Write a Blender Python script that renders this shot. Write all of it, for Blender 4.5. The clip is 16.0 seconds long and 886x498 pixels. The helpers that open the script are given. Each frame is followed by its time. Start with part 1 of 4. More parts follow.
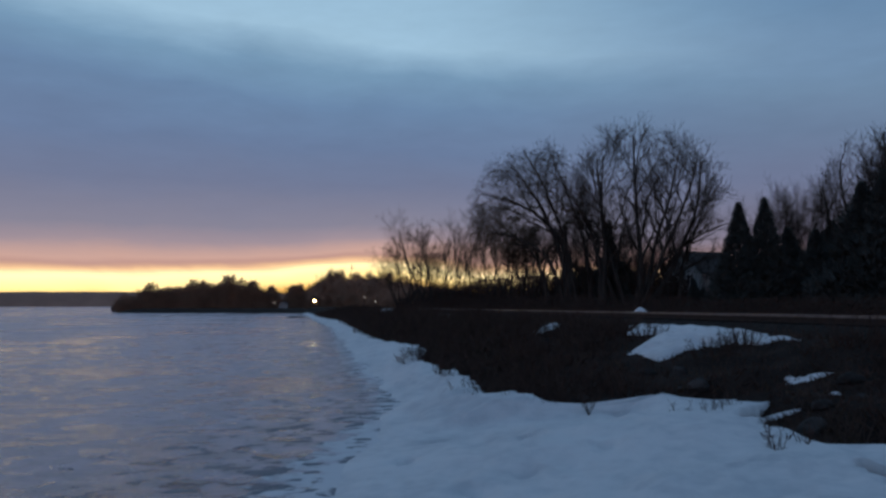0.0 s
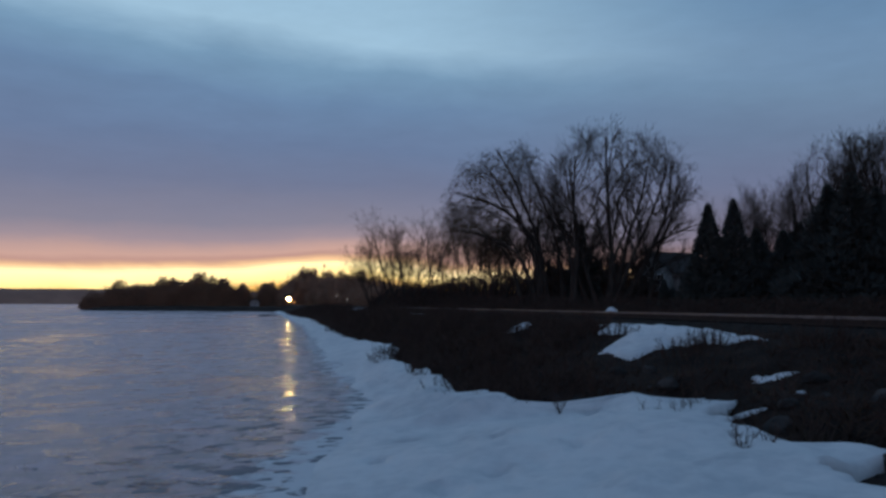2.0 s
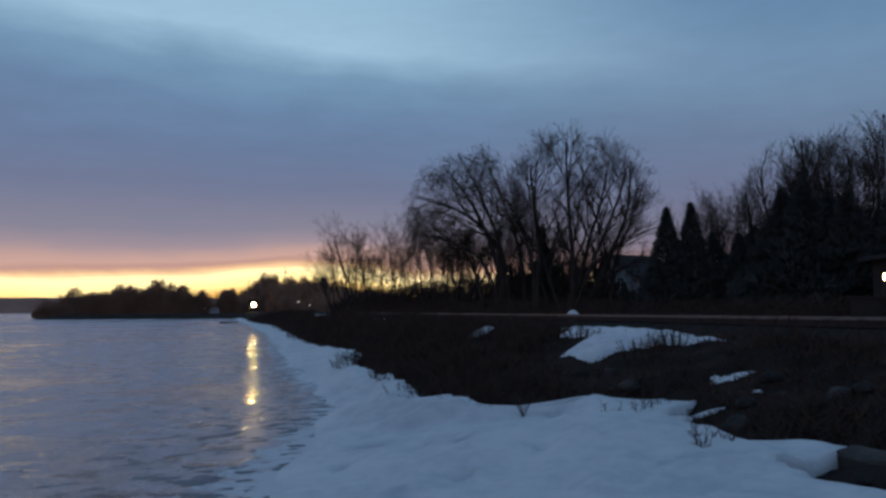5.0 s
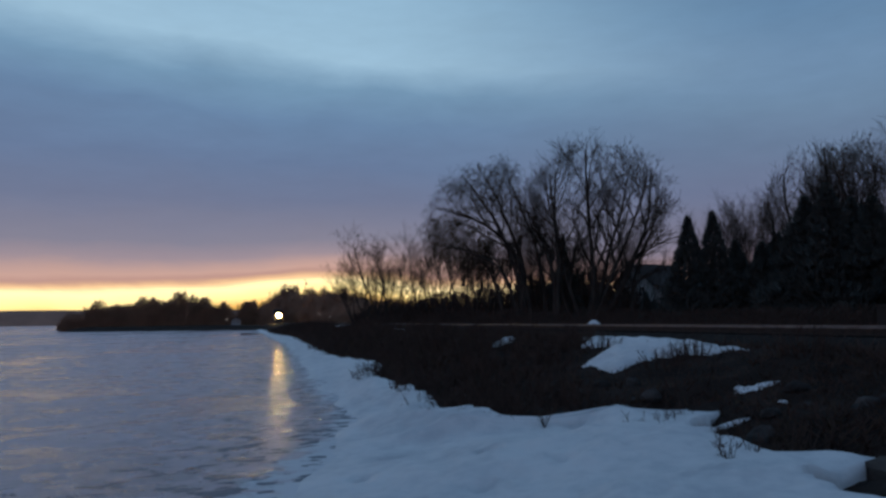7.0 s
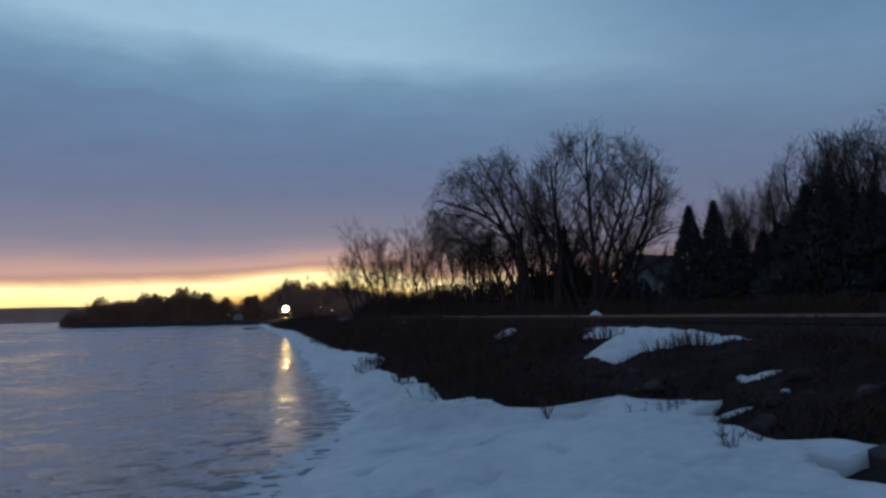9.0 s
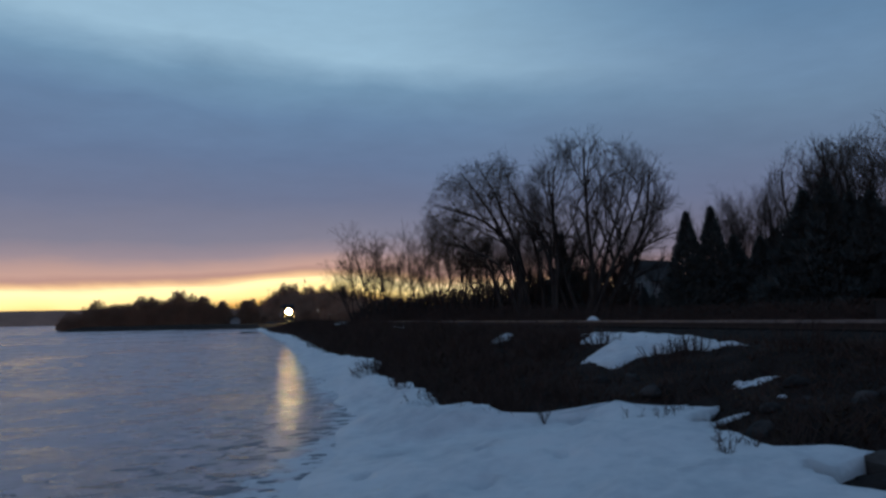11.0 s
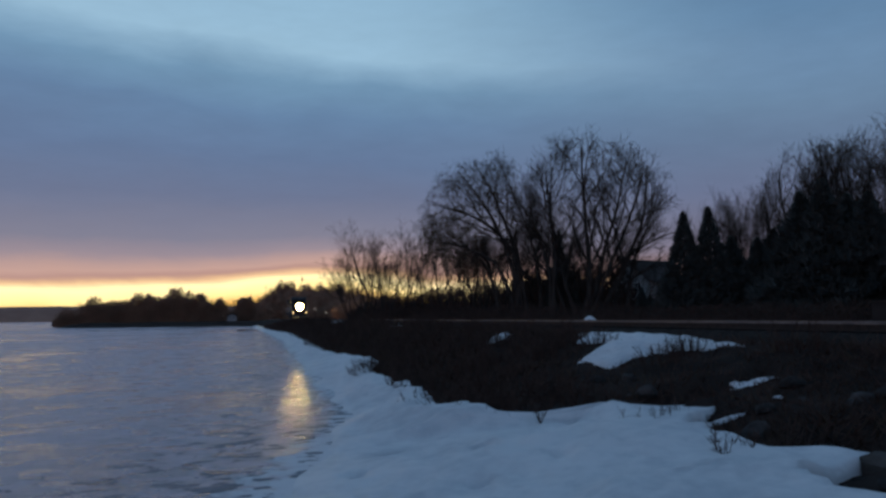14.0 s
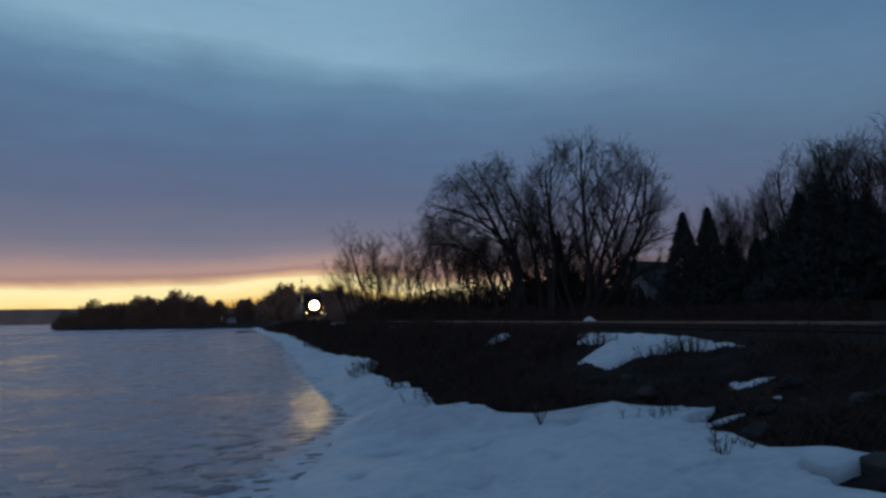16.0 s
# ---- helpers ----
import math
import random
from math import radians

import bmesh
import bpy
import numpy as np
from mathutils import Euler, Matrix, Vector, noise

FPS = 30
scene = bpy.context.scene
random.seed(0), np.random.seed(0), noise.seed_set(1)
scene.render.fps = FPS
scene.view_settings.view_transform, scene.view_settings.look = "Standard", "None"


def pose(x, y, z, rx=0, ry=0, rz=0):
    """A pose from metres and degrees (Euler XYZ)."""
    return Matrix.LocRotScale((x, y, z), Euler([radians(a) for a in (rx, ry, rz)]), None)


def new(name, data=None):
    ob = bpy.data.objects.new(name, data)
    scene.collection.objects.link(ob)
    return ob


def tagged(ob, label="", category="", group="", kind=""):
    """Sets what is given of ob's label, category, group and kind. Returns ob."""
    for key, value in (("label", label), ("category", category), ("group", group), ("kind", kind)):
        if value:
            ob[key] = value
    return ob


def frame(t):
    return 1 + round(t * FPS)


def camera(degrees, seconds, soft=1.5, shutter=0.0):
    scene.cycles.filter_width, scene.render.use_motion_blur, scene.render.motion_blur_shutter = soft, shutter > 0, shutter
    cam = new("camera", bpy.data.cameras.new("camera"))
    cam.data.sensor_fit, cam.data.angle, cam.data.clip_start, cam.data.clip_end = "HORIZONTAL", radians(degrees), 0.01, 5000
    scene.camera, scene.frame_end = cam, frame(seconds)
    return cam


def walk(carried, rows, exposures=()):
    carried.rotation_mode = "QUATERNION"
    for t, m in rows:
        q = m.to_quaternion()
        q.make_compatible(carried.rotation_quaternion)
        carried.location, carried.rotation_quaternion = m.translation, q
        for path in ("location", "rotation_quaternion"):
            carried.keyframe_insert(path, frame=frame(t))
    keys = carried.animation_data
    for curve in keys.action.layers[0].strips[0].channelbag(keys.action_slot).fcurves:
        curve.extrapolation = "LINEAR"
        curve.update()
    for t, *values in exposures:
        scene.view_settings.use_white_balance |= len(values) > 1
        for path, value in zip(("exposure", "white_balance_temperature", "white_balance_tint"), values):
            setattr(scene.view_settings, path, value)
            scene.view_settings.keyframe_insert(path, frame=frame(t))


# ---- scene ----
EYE = (0.0, 0.0, 1.7)
# seconds, yaw, pitch, roll: the camera is held by hand on the ice; y runs along the railway
TURNS = [
    (0.0, -11.38, 4.24, 0.05),
    (0.5, -11.57, 4.17, 0.23),
    (1.0, -11.96, 4.44, 0.49),
    (1.5, -12.21, 3.71, 0.20),
    (2.0, -13.42, 4.16, -0.20),
    (2.3, -15.92, 4.38, -0.29),
    (2.5, -18.49, 4.69, -0.16),
    (2.8, -21.62, 4.92, -0.22),
    (3.0, -21.67, 5.05, -0.18),
    (3.5, -17.22, 4.56, 0.29),
    (4.0, -16.05, 3.90, 0.01),
    (4.5, -16.75, 5.42, 0.24),
    (5.0, -16.18, 4.50, 0.46),
    (7.5, -14.53, 5.39, 0.80),
    (8.0, -14.63, 5.24, 1.27),
    (8.5, -14.54, 4.72, 1.34),
    (11.0, -14.75, 5.10, 1.15),
    (11.5, -15.14, 5.07, 0.83),
    (12.0, -15.24, 5.11, 0.70),
    (12.5, -15.18, 5.00, 0.69),
    (13.0, -15.00, 4.98, 0.80),
    (13.5, -14.84, 4.93, 0.74),
    (14.0, -14.97, 5.00, 0.77),
    (14.5, -15.00, 5.03, 0.81),
    (15.0, -14.97, 5.23, 0.76),
    (15.5, -15.01, 5.36, 1.01),
    (16.0, -15.00, 5.10, 0.93),
]
cam = camera(60.0, 16.0, soft=2.7, shutter=0.5)
walk(cam, [(t, pose(*EYE, 90 + p, r, w)) for t, w, p, r in TURNS],
     exposures=[(0.0, 0.0, 6500, 10), (5.2, 0.0, 6500, 10), (7.5, -0.04, 6480, 9), (8.7, -0.04, 6480, 9), (11.0, -0.10, 6460, 9), (13.4, -0.10, 6420, 9),
                (14.1, -0.08, 6350, 8), (14.5, -0.28, 6250, 7), (14.9, -0.42, 6100, 6), (16.0, -0.42, 6100, 6)])


# ---- sky ----
def lin(r, g, b, k=1.0):
    """Linear colour from 0-255 display values."""
    return tuple(k * (c / 255 / 12.92 if c / 255 <= 0.04045 else ((c / 255 + 0.055) / 1.055) ** 2.4) for c in (r, g, b)) + (1.0,)


class Nodes:
    """Short hand for node trees."""

    def __init__(self, tree):
        self.tree = tree

    def add(self, kind, **values):
        n = self.tree.nodes.new(kind)
        for k, v in values.items():
            setattr(n, k, v)
        return n

    def put(self, socket, value):
        if isinstance(value, bpy.types.NodeSocket):
            self.tree.links.new(value, socket)
        elif value is not None:
            socket.default_value = value

    def math(self, op, a, b=None, c=None, clamp=False):
        n = self.add("ShaderNodeMath", operation=op, use_clamp=clamp)
        for i, v in enumerate((a, b, c)):
            self.put(n.inputs[i], v)
        return n.outputs[0]

    def noise(self, vector, scale, detail=4.0, rough=0.5, distort=0.0):
        n = self.add("ShaderNodeTexNoise")
        self.put(n.inputs["Vector"], vector)
        n.inputs["Scale"].default_value, n.inputs["Detail"].default_value = scale, detail
        n.inputs["Roughness"].default_value, n.inputs["Distortion"].default_value = rough, distort
        return n.outputs["Fac"]

    def map(self, v, a, b, c=0.0, d=1.0, smooth=True):
        n = self.add("ShaderNodeMapRange", interpolation_type="SMOOTHSTEP" if smooth else "LINEAR")
        for i, x in enumerate((v, a, b, c, d)):
            self.put(n.inputs[i], x)
        return n.outputs[0]

    def mix(self, f, a, b):
        n = self.add("ShaderNodeMix", data_type="RGBA")
        self.put(n.inputs[0], f), self.put(n.inputs[6], a), self.put(n.inputs[7], b)
        return n.outputs[2]

    def ramp(self, f, stops):
        n = self.add("ShaderNodeValToRGB")
        self.put(n.inputs[0], f)
        e = n.color_ramp.elements
        while len(e) < len(stops):
            e.new(0.5)
        for el, (pos, col) in zip(e, stops):
            el.position, el.color = pos, col
        return n.outputs[0]

    def scaled(self, vector, x, y, z):
        n = self.add("ShaderNodeMapping")
        self.put(n.inputs[0], vector)
        n.inputs["Scale"].default_value = (x, y, z)
        return n.outputs[0]


def build_sky():
    world = bpy.data.worlds.new("dusk_sky")
    scene.world = world
    world.use_nodes = True
    N = Nodes(world.node_tree)
    N.tree.nodes.clear()
    way = N.add("ShaderNodeTexCoord").outputs["Generated"]
    sep = N.add("ShaderNodeSeparateXYZ")
    N.put(sep.inputs[0], way)
    x, y, z = sep.outputs
    el = N.math("MULTIPLY", N.math("ARCSINE", z), 57.2958)
    az = N.math("MULTIPLY", N.math("ARCTAN2", x, y), 57.2958)
    comb = N.add("ShaderNodeCombineXYZ")
    N.put(comb.inputs[0], N.math("MULTIPLY", az, 0.085)), N.put(comb.inputs[1], N.math("MULTIPLY", el, 0.3))
    streak = N.math("SUBTRACT", N.noise(comb.outputs[0], 1.0, 5.0, 0.55, 0.4), 0.5)
    fine = N.math("SUBTRACT", N.noise(comb.outputs[0], 3.5, 4.0, 0.6), 0.5)
    wide = N.math("SUBTRACT", N.noise(N.scaled(comb.outputs[0], 0.5, 0.35, 1), 1.0, 3.0, 0.5), 0.5)
    # cloud edges: high up they wander by degrees, near the horizon by tenths
    sway = N.math("ADD", N.math("MULTIPLY", streak, N.map(el, 2, 18, 1.4, 2.6)), N.math("MULTIPLY", wide, N.map(el, 3, 16, 0.0, 2.2)))
    sway = N.math("ADD", sway, N.math("MULTIPLY", N.math("ADD", az, 10.0), N.map(el, 6, 20, 0.0, 0.08)))
    # the bright gap under the cloud is tallest beside the railway
    bulge = N.math("MULTIPLY", N.map(N.math("ABSOLUTE", N.math("SUBTRACT", az, 6.0)), 0, 11, 1.05, 0.0), N.map(el, 1.0, 9.0, 1.0, 0.0))
    sway = N.math("SUBTRACT", sway, bulge)
    e = N.math("DIVIDE", N.math("ADD", N.math("ADD", el, sway), 2.0), 42.0, clamp=True)
    at = lambda d: (d + 2) / 42
    warm = N.ramp(e, [
        (at(-2), lin(250, 190, 100)), (at(0.6), lin(255, 190, 92, 1.15)), (at(1.3), lin(255, 223, 148, 1.42)),
        (at(2.2), lin(255, 233, 174, 1.48)), (at(2.65), lin(250, 200, 152)), (at(3.0), lin(192, 150, 140)), (at(3.4), lin(206, 166, 154)),
        (at(3.9), lin(192, 159, 154)), (at(4.5), lin(162, 145, 154)), (at(5.7), lin(136, 133, 151)),
        (at(9), lin(113, 122, 150)), (at(12), lin(105, 124, 157)), (at(15.5), lin(106, 134, 168)),
        (at(18), lin(118, 152, 182)), (at(20.5), lin(158, 192, 216)), (at(25), lin(150, 186, 212)), (at(32), lin(112, 142, 174)), (at(40), lin(86, 110, 140))])
    cool = N.ramp(e, [
        (at(-2), lin(190, 140, 110)), (at(2), lin(210, 150, 125)), (at(3.4), lin(142, 120, 126)), (at(5.0), lin(118, 115, 136)),
        (at(9), lin(109, 119, 148)), (at(13), lin(106, 126, 155)), (at(17), lin(110, 136, 165)), (at(21), lin(112, 142, 174)),
        (at(26), lin(98, 132, 166)), (at(32), lin(92, 124, 158)), (at(40), lin(86, 110, 140))])
    far = N.math("ABSOLUTE", N.math("ADD", az, 6.0))
    colour = N.mix(N.map(far, 12, 48), warm, cool)
    # thin brighter and darker wisps
    veil = N.math("ADD", 1.0, N.math("MULTIPLY", N.math("ADD", fine, streak), N.map(el, 3, 15, 0.05, 0.14)))
    vm = N.add("ShaderNodeVectorMath", operation="SCALE")
    N.put(vm.inputs[0], colour), N.put(vm.inputs["Scale"], veil)
    bg = N.add("ShaderNodeBackground")
    N.put(bg.inputs[0], vm.outputs[0])
    bg.inputs[1].default_value = 1.0
    N.put(N.add("ShaderNodeOutputWorld").inputs[0], bg.outputs[0])


build_sky()


# ---- materials ----
def material(name, col, col2=None, rough=0.8, scale=3.0, bump=0.3, bump_scale=20.0, metal=0.0, stretch=(1, 1, 1), emit=0.0, spread=0.0, gloss=0.5):
    m = bpy.data.materials.new(name)
    m.use_nodes = True
    N = Nodes(m.node_tree)
    b = N.tree.nodes["Principled BSDF"]
    b.inputs["Roughness"].default_value, b.inputs["Metallic"].default_value = rough, metal
    b.inputs["Specular IOR Level"].default_value = gloss
    if emit:
        b.inputs["Base Color"].default_value = (*col, 1)
        b.inputs["Emission Color"].default_value, b.inputs["Emission Strength"].default_value = (*col, 1), emit
        return m
    pos = N.scaled(N.add("ShaderNodeTexCoord").outputs["Object"], *stretch)
    big, small = N.noise(pos, scale, 4), N.noise(pos, bump_scale, 5, 0.6)
    f = N.math("ADD", N.math("MULTIPLY", big, 0.7), N.math("MULTIPLY", small, 0.3))
    c2 = col2 or tuple(0.6 * c for c in col)
    c = N.mix(N.map(f, 0.35, 0.65), (*c2, 1), (*col, 1))
    if spread:
        hsv = N.add("ShaderNodeHueSaturation")
        rnd = N.add("ShaderNodeObjectInfo").outputs["Random"]
        N.put(hsv.inputs["Color"], c), N.put(hsv.inputs["Value"], N.math("ADD", 1 - spread / 2, N.math("MULTIPLY", rnd, spread)))
        c = hsv.outputs[0]
    N.put(b.inputs["Base Color"], c)
    bn = N.add("ShaderNodeBump")
    bn.inputs["Strength"].default_value, bn.inputs["Distance"].default_value = bump, 0.02
    N.put(bn.inputs["Height"], small), N.put(b.inputs["Normal"], bn.outputs[0])
    return m


def snow_material():
    m = bpy.data.materials.new("snow")
    m.use_nodes = True
    N = Nodes(m.node_tree)
    b = N.tree.nodes["Principled BSDF"]
    pos = N.add("ShaderNodeTexCoord").outputs["Object"]
    big, mid, grain = N.noise(pos, 0.7, 5, 0.6), N.noise(pos, 5.0, 4, 0.6), N.noise(pos, 60.0, 3, 0.6)
    N.put(b.inputs["Base Color"], N.mix(N.map(N.math("ADD", N.math("MULTIPLY", big, 0.6), N.math("MULTIPLY", mid, 0.4)), 0.32, 0.6),
                                        (0.66, 0.69, 0.72, 1), (0.88, 0.89, 0.90, 1)))
    b.inputs["Roughness"].default_value = 0.6
    h = N.math("ADD", N.math("MULTIPLY", mid, 0.8), N.math("MULTIPLY", grain, 0.15))
    bn = N.add("ShaderNodeBump")
    bn.inputs["Strength"].default_value, bn.inputs["Distance"].default_value = 0.65, 0.07
    N.put(bn.inputs["Height"], h), N.put(b.inputs["Normal"], bn.outputs[0])
    return m


def ice_material():
    """Wet lake ice: glossy bare patches between frosted ones, and crusted snow towards the shore."""
    m = bpy.data.materials.new("lake_ice")
    m.use_nodes = True
    N = Nodes(m.node_tree)
    b = N.tree.nodes["Principled BSDF"]
    pos = N.add("ShaderNodeTexCoord").outputs["Object"]
    sep = N.add("ShaderNodeSeparateXYZ")
    N.put(sep.inputs[0], pos)
    x, y = sep.outputs[0], sep.outputs[1]
    drift = N.noise(N.scaled(pos, 1.0, 0.7, 1), 0.07, 4, 0.55, 0.8)
    patch = N.noise(N.scaled(pos, 0.8, 0.9, 1), 0.36, 6, 0.60, 0.7)
    ripple = N.noise(N.scaled(pos, 1.0, 1.3, 1), 2.2, 5, 0.65, 0.8)
    grain = N.noise(pos, 9.0, 5, 0.65)
    # crusted snow creeps over the ice along the bank, ragged and pitted with slush
    edge = N.math("ADD", N.map(y, 5.5, 15.0, 0.0, 2.0), N.map(y, 15.0, 65.0, 0.0, 1.4))
    near = N.math("ADD", N.math("SUBTRACT", x, edge), N.math("MULTIPLY", N.math("SUBTRACT", ripple, 0.5), 2.6))
    crust = N.map(near, -0.6, 0.0)
    strip = N.math("MULTIPLY", N.map(N.math("SUBTRACT", x, edge), -4.8, -0.6), 0.17)
    pit = N.map(N.noise(N.scaled(pos, 0.8, 1.2, 1), 3.2, 4, 0.55, 0.5), N.math("SUBTRACT", 0.69, strip), N.math("SUBTRACT", 0.76, strip))
    frost = N.map(N.math("ADD", N.math("MULTIPLY", drift, 0.55), N.math("MULTIPLY", patch, 0.55)), 0.40, 0.62)
    # mauve tint in both base tones stands in for the pink sky's reflection
    bare = N.mix(frost, (0.27, 0.22, 0.26, 1), (0.54, 0.46, 0.525, 1))
    shoreward = N.map(N.math("SUBTRACT", x, edge), -7.0, -0.5, 0.10, 0.55)
    bare = N.mix(N.math("MULTIPLY", N.map(ripple, 0.42, 0.60), shoreward), bare, (0.16, 0.175, 0.20, 1))
    bare = N.mix(N.math("MULTIPLY", N.map(grain, 0.42, 0.7), 0.22), bare, (0.56, 0.58, 0.62, 1))
    top = N.mix(crust, bare, (0.78, 0.80, 0.83, 1))
    N.put(b.inputs["Base Color"], N.mix(N.math("MULTIPLY", pit, 0.8), top, (0.13, 0.15, 0.18, 1)))
    # melt water stands in small puddles on the ice
    wet = N.math("MULTIPLY", N.map(N.noise(N.scaled(pos, 0.8, 1.0, 1), 1.7, 4, 0.6, 0.6), 0.55, 0.59), N.math("MULTIPLY", N.map(x, -16.0, -4.0, 0.25, 1.0), N.math("SUBTRACT", 1.0, crust)))
    rough = N.math("ADD", N.map(frost, 0, 1, 0.15, 0.29), N.math("MULTIPLY", crust, 0.25))
    rough = N.math("MULTIPLY", rough, N.map(wet, 0, 1, 1.15, 0.22))
    N.put(b.inputs["Roughness"], N.math("MULTIPLY", rough, N.map(pit, 0, 1, 1.0, 1.6)))
    b.inputs["IOR"].default_value = 1.31
    N.put(b.inputs["Specular IOR Level"], N.map(N.math("ADD", frost, crust), 0, 1, 0.7, 0.55))
    h = N.math("ADD", N.math("MULTIPLY", ripple, 0.6), N.math("MULTIPLY", grain, 0.4))
    h = N.math("SUBTRACT", N.math("ADD", h, N.math("MULTIPLY", crust, 0.5)), N.math("MULTIPLY", pit, 0.6))
    bn = N.add("ShaderNodeBump")
    bn.inputs["Strength"].default_value, bn.inputs["Distance"].default_value = 0.6, 0.055
    N.put(bn.inputs["Height"], h), N.put(b.inputs["Normal"], bn.outputs[0])
    return m


SNOW, ICE = snow_material(), ice_material()
SOIL = material("dead_grass_soil", (0.048, 0.034, 0.029), (0.023, 0.018, 0.016), 0.95, 1.2, 0.8, 12, gloss=0.06)
BRUSH = material("dry_brush", (0.105, 0.068, 0.056), (0.056, 0.040, 0.034), 0.9, 2, 0.3, 30, gloss=0.06)
STRAW = material("dead_grass", (0.10, 0.07, 0.048), (0.05, 0.036, 0.026), 0.9, 1.0, 0.3, 30, gloss=0.06)
BARK = material("grey_bark", (0.085, 0.072, 0.063), (0.045, 0.038, 0.034), 0.95, 3, 0.8, 25, stretch=(1, 1, 0.25), gloss=0.06)
TWIG = material("twig_bark", (0.085, 0.066, 0.055), (0.05, 0.04, 0.035), 0.9, 2, 0.2, 20, gloss=0.06)
WILLOW = material("willow_twig", (0.085, 0.060, 0.036), (0.045, 0.034, 0.024), 0.85, 2, 0.2, 20, gloss=0.06)
NEEDLE = material("evergreen_foliage", (0.090, 0.098, 0.092), (0.052, 0.06, 0.058), 0.8, 2, 0.3, 30, gloss=0.06)
STONE = material("riprap_stone", (0.085, 0.078, 0.075), (0.04, 0.038, 0.037), 0.9, 2, 0.9, 14, spread=0.6, gloss=0.06)
BALLAST = material("track_ballast", (0.045, 0.037, 0.032), (0.020, 0.017, 0.016), 0.95, 6, 1.0, 24, gloss=0.06)
TIE = material("creosoted_tie", (0.045, 0.036, 0.03), (0.02, 0.017, 0.015), 0.9, 4, 0.8, 22, stretch=(0.3, 1, 1), spread=0.5, gloss=0.06)
RAIL = material("polished_rail_steel", (0.24, 0.23, 0.23), (0.15, 0.14, 0.14), 0.5, 8, 0.1, 60, metal=1.0)
RUST = material("rusty_rail_web", (0.055, 0.034, 0.026), (0.03, 0.02, 0.016), 0.85, 8, 0.5, 40)
SIDING = material("pale_grey_siding", (0.42, 0.42, 0.42), (0.33, 0.33, 0.335), 0.7, 1.5, 0.2, 20)
BROWNWALL = material("brown_siding", (0.042, 0.033, 0.028), (0.027, 0.022, 0.019), 0.8, 1.5, 0.3, 20)
SHINGLE = material("asphalt_shingle", (0.06, 0.057, 0.056), (0.03, 0.029, 0.029), 0.9, 3, 0.7, 30)
GLASS = material("window_glass", (0.03, 0.035, 0.04), (0.02, 0.022, 0.025), 0.2, 1, 0.02, 4, gloss=0.3)
WOOD = material("weathered_wood", (0.10, 0.08, 0.068), (0.045, 0.037, 0.032), 0.9, 3, 0.7, 18, stretch=(0.25, 1, 1))
MAST = material("dull_aluminium_mast", (0.30, 0.30, 0.31), (0.22, 0.22, 0.23), 0.5, 4, 0.05, 20)
POLE = material("white_pole_paint", (0.75, 0.75, 0.74), (0.6, 0.6, 0.6), 0.4, 4, 0.05, 20)
LOCO = material("dark_locomotive_paint", (0.035, 0.036, 0.042), (0.022, 0.022, 0.026), 0.45, 2, 0.15, 20)
BLACK = material("black_steel", (0.02, 0.02, 0.022), (0.012, 0.012, 0.013), 0.6, 4, 0.4, 30)
FLAGRED = material("flag_red_cloth", (0.42, 0.03, 0.045), (0.30, 0.022, 0.035), 0.85, 4, 0.2, 60)
FLAGWHITE = material("flag_white_cloth", (0.50, 0.45, 0.43), (0.38, 0.34, 0.33), 0.85, 4, 0.2, 60)
FLAGBLUE = material("flag_blue_cloth", (0.02, 0.026, 0.07), (0.014, 0.018, 0.05), 0.85, 4, 0.2, 60)
GREEN = material("green_plastic", (0.02, 0.13, 0.035), (0.012, 0.07, 0.02), 0.5, 4, 0.1, 20)
BEAM = material("headlight_lamp", (1.0, 0.66, 0.24), emit=500.0)
DITCH = material("ditch_lamp", (1.0, 0.68, 0.27), emit=4.0)
# emits by itself to imitate the yellow glare around the headlight
GLARE_RING = material("headlight_glare_ring", (1.0, 0.72, 0.26), emit=1.8)
BULB = material("warm_string_bulb", (1.0, 0.64, 0.26), emit=5.0)
YARD = material("yard_lamp_bulb", (1.0, 0.93, 0.75), emit=2.5)
SPOT = material("flag_spot_lamp", (1.0, 0.70, 0.30), emit=30.0)
# far wood: pale warm base colour stands in for backlit haze
HAZEWOOD = material("hazed_bare_wood", (0.42, 0.26, 0.18), (0.30, 0.185, 0.13), 0.9, 0.3, 0.3, 3, gloss=0.06)
# hill colour is lifted and reddened to carry the warm distance haze
HAZEHILL = material("hazed_wooded_hill", (0.46, 0.27, 0.20), (0.36, 0.21, 0.16), 0.95, 0.02, 0.5, 0.15, gloss=0.06)


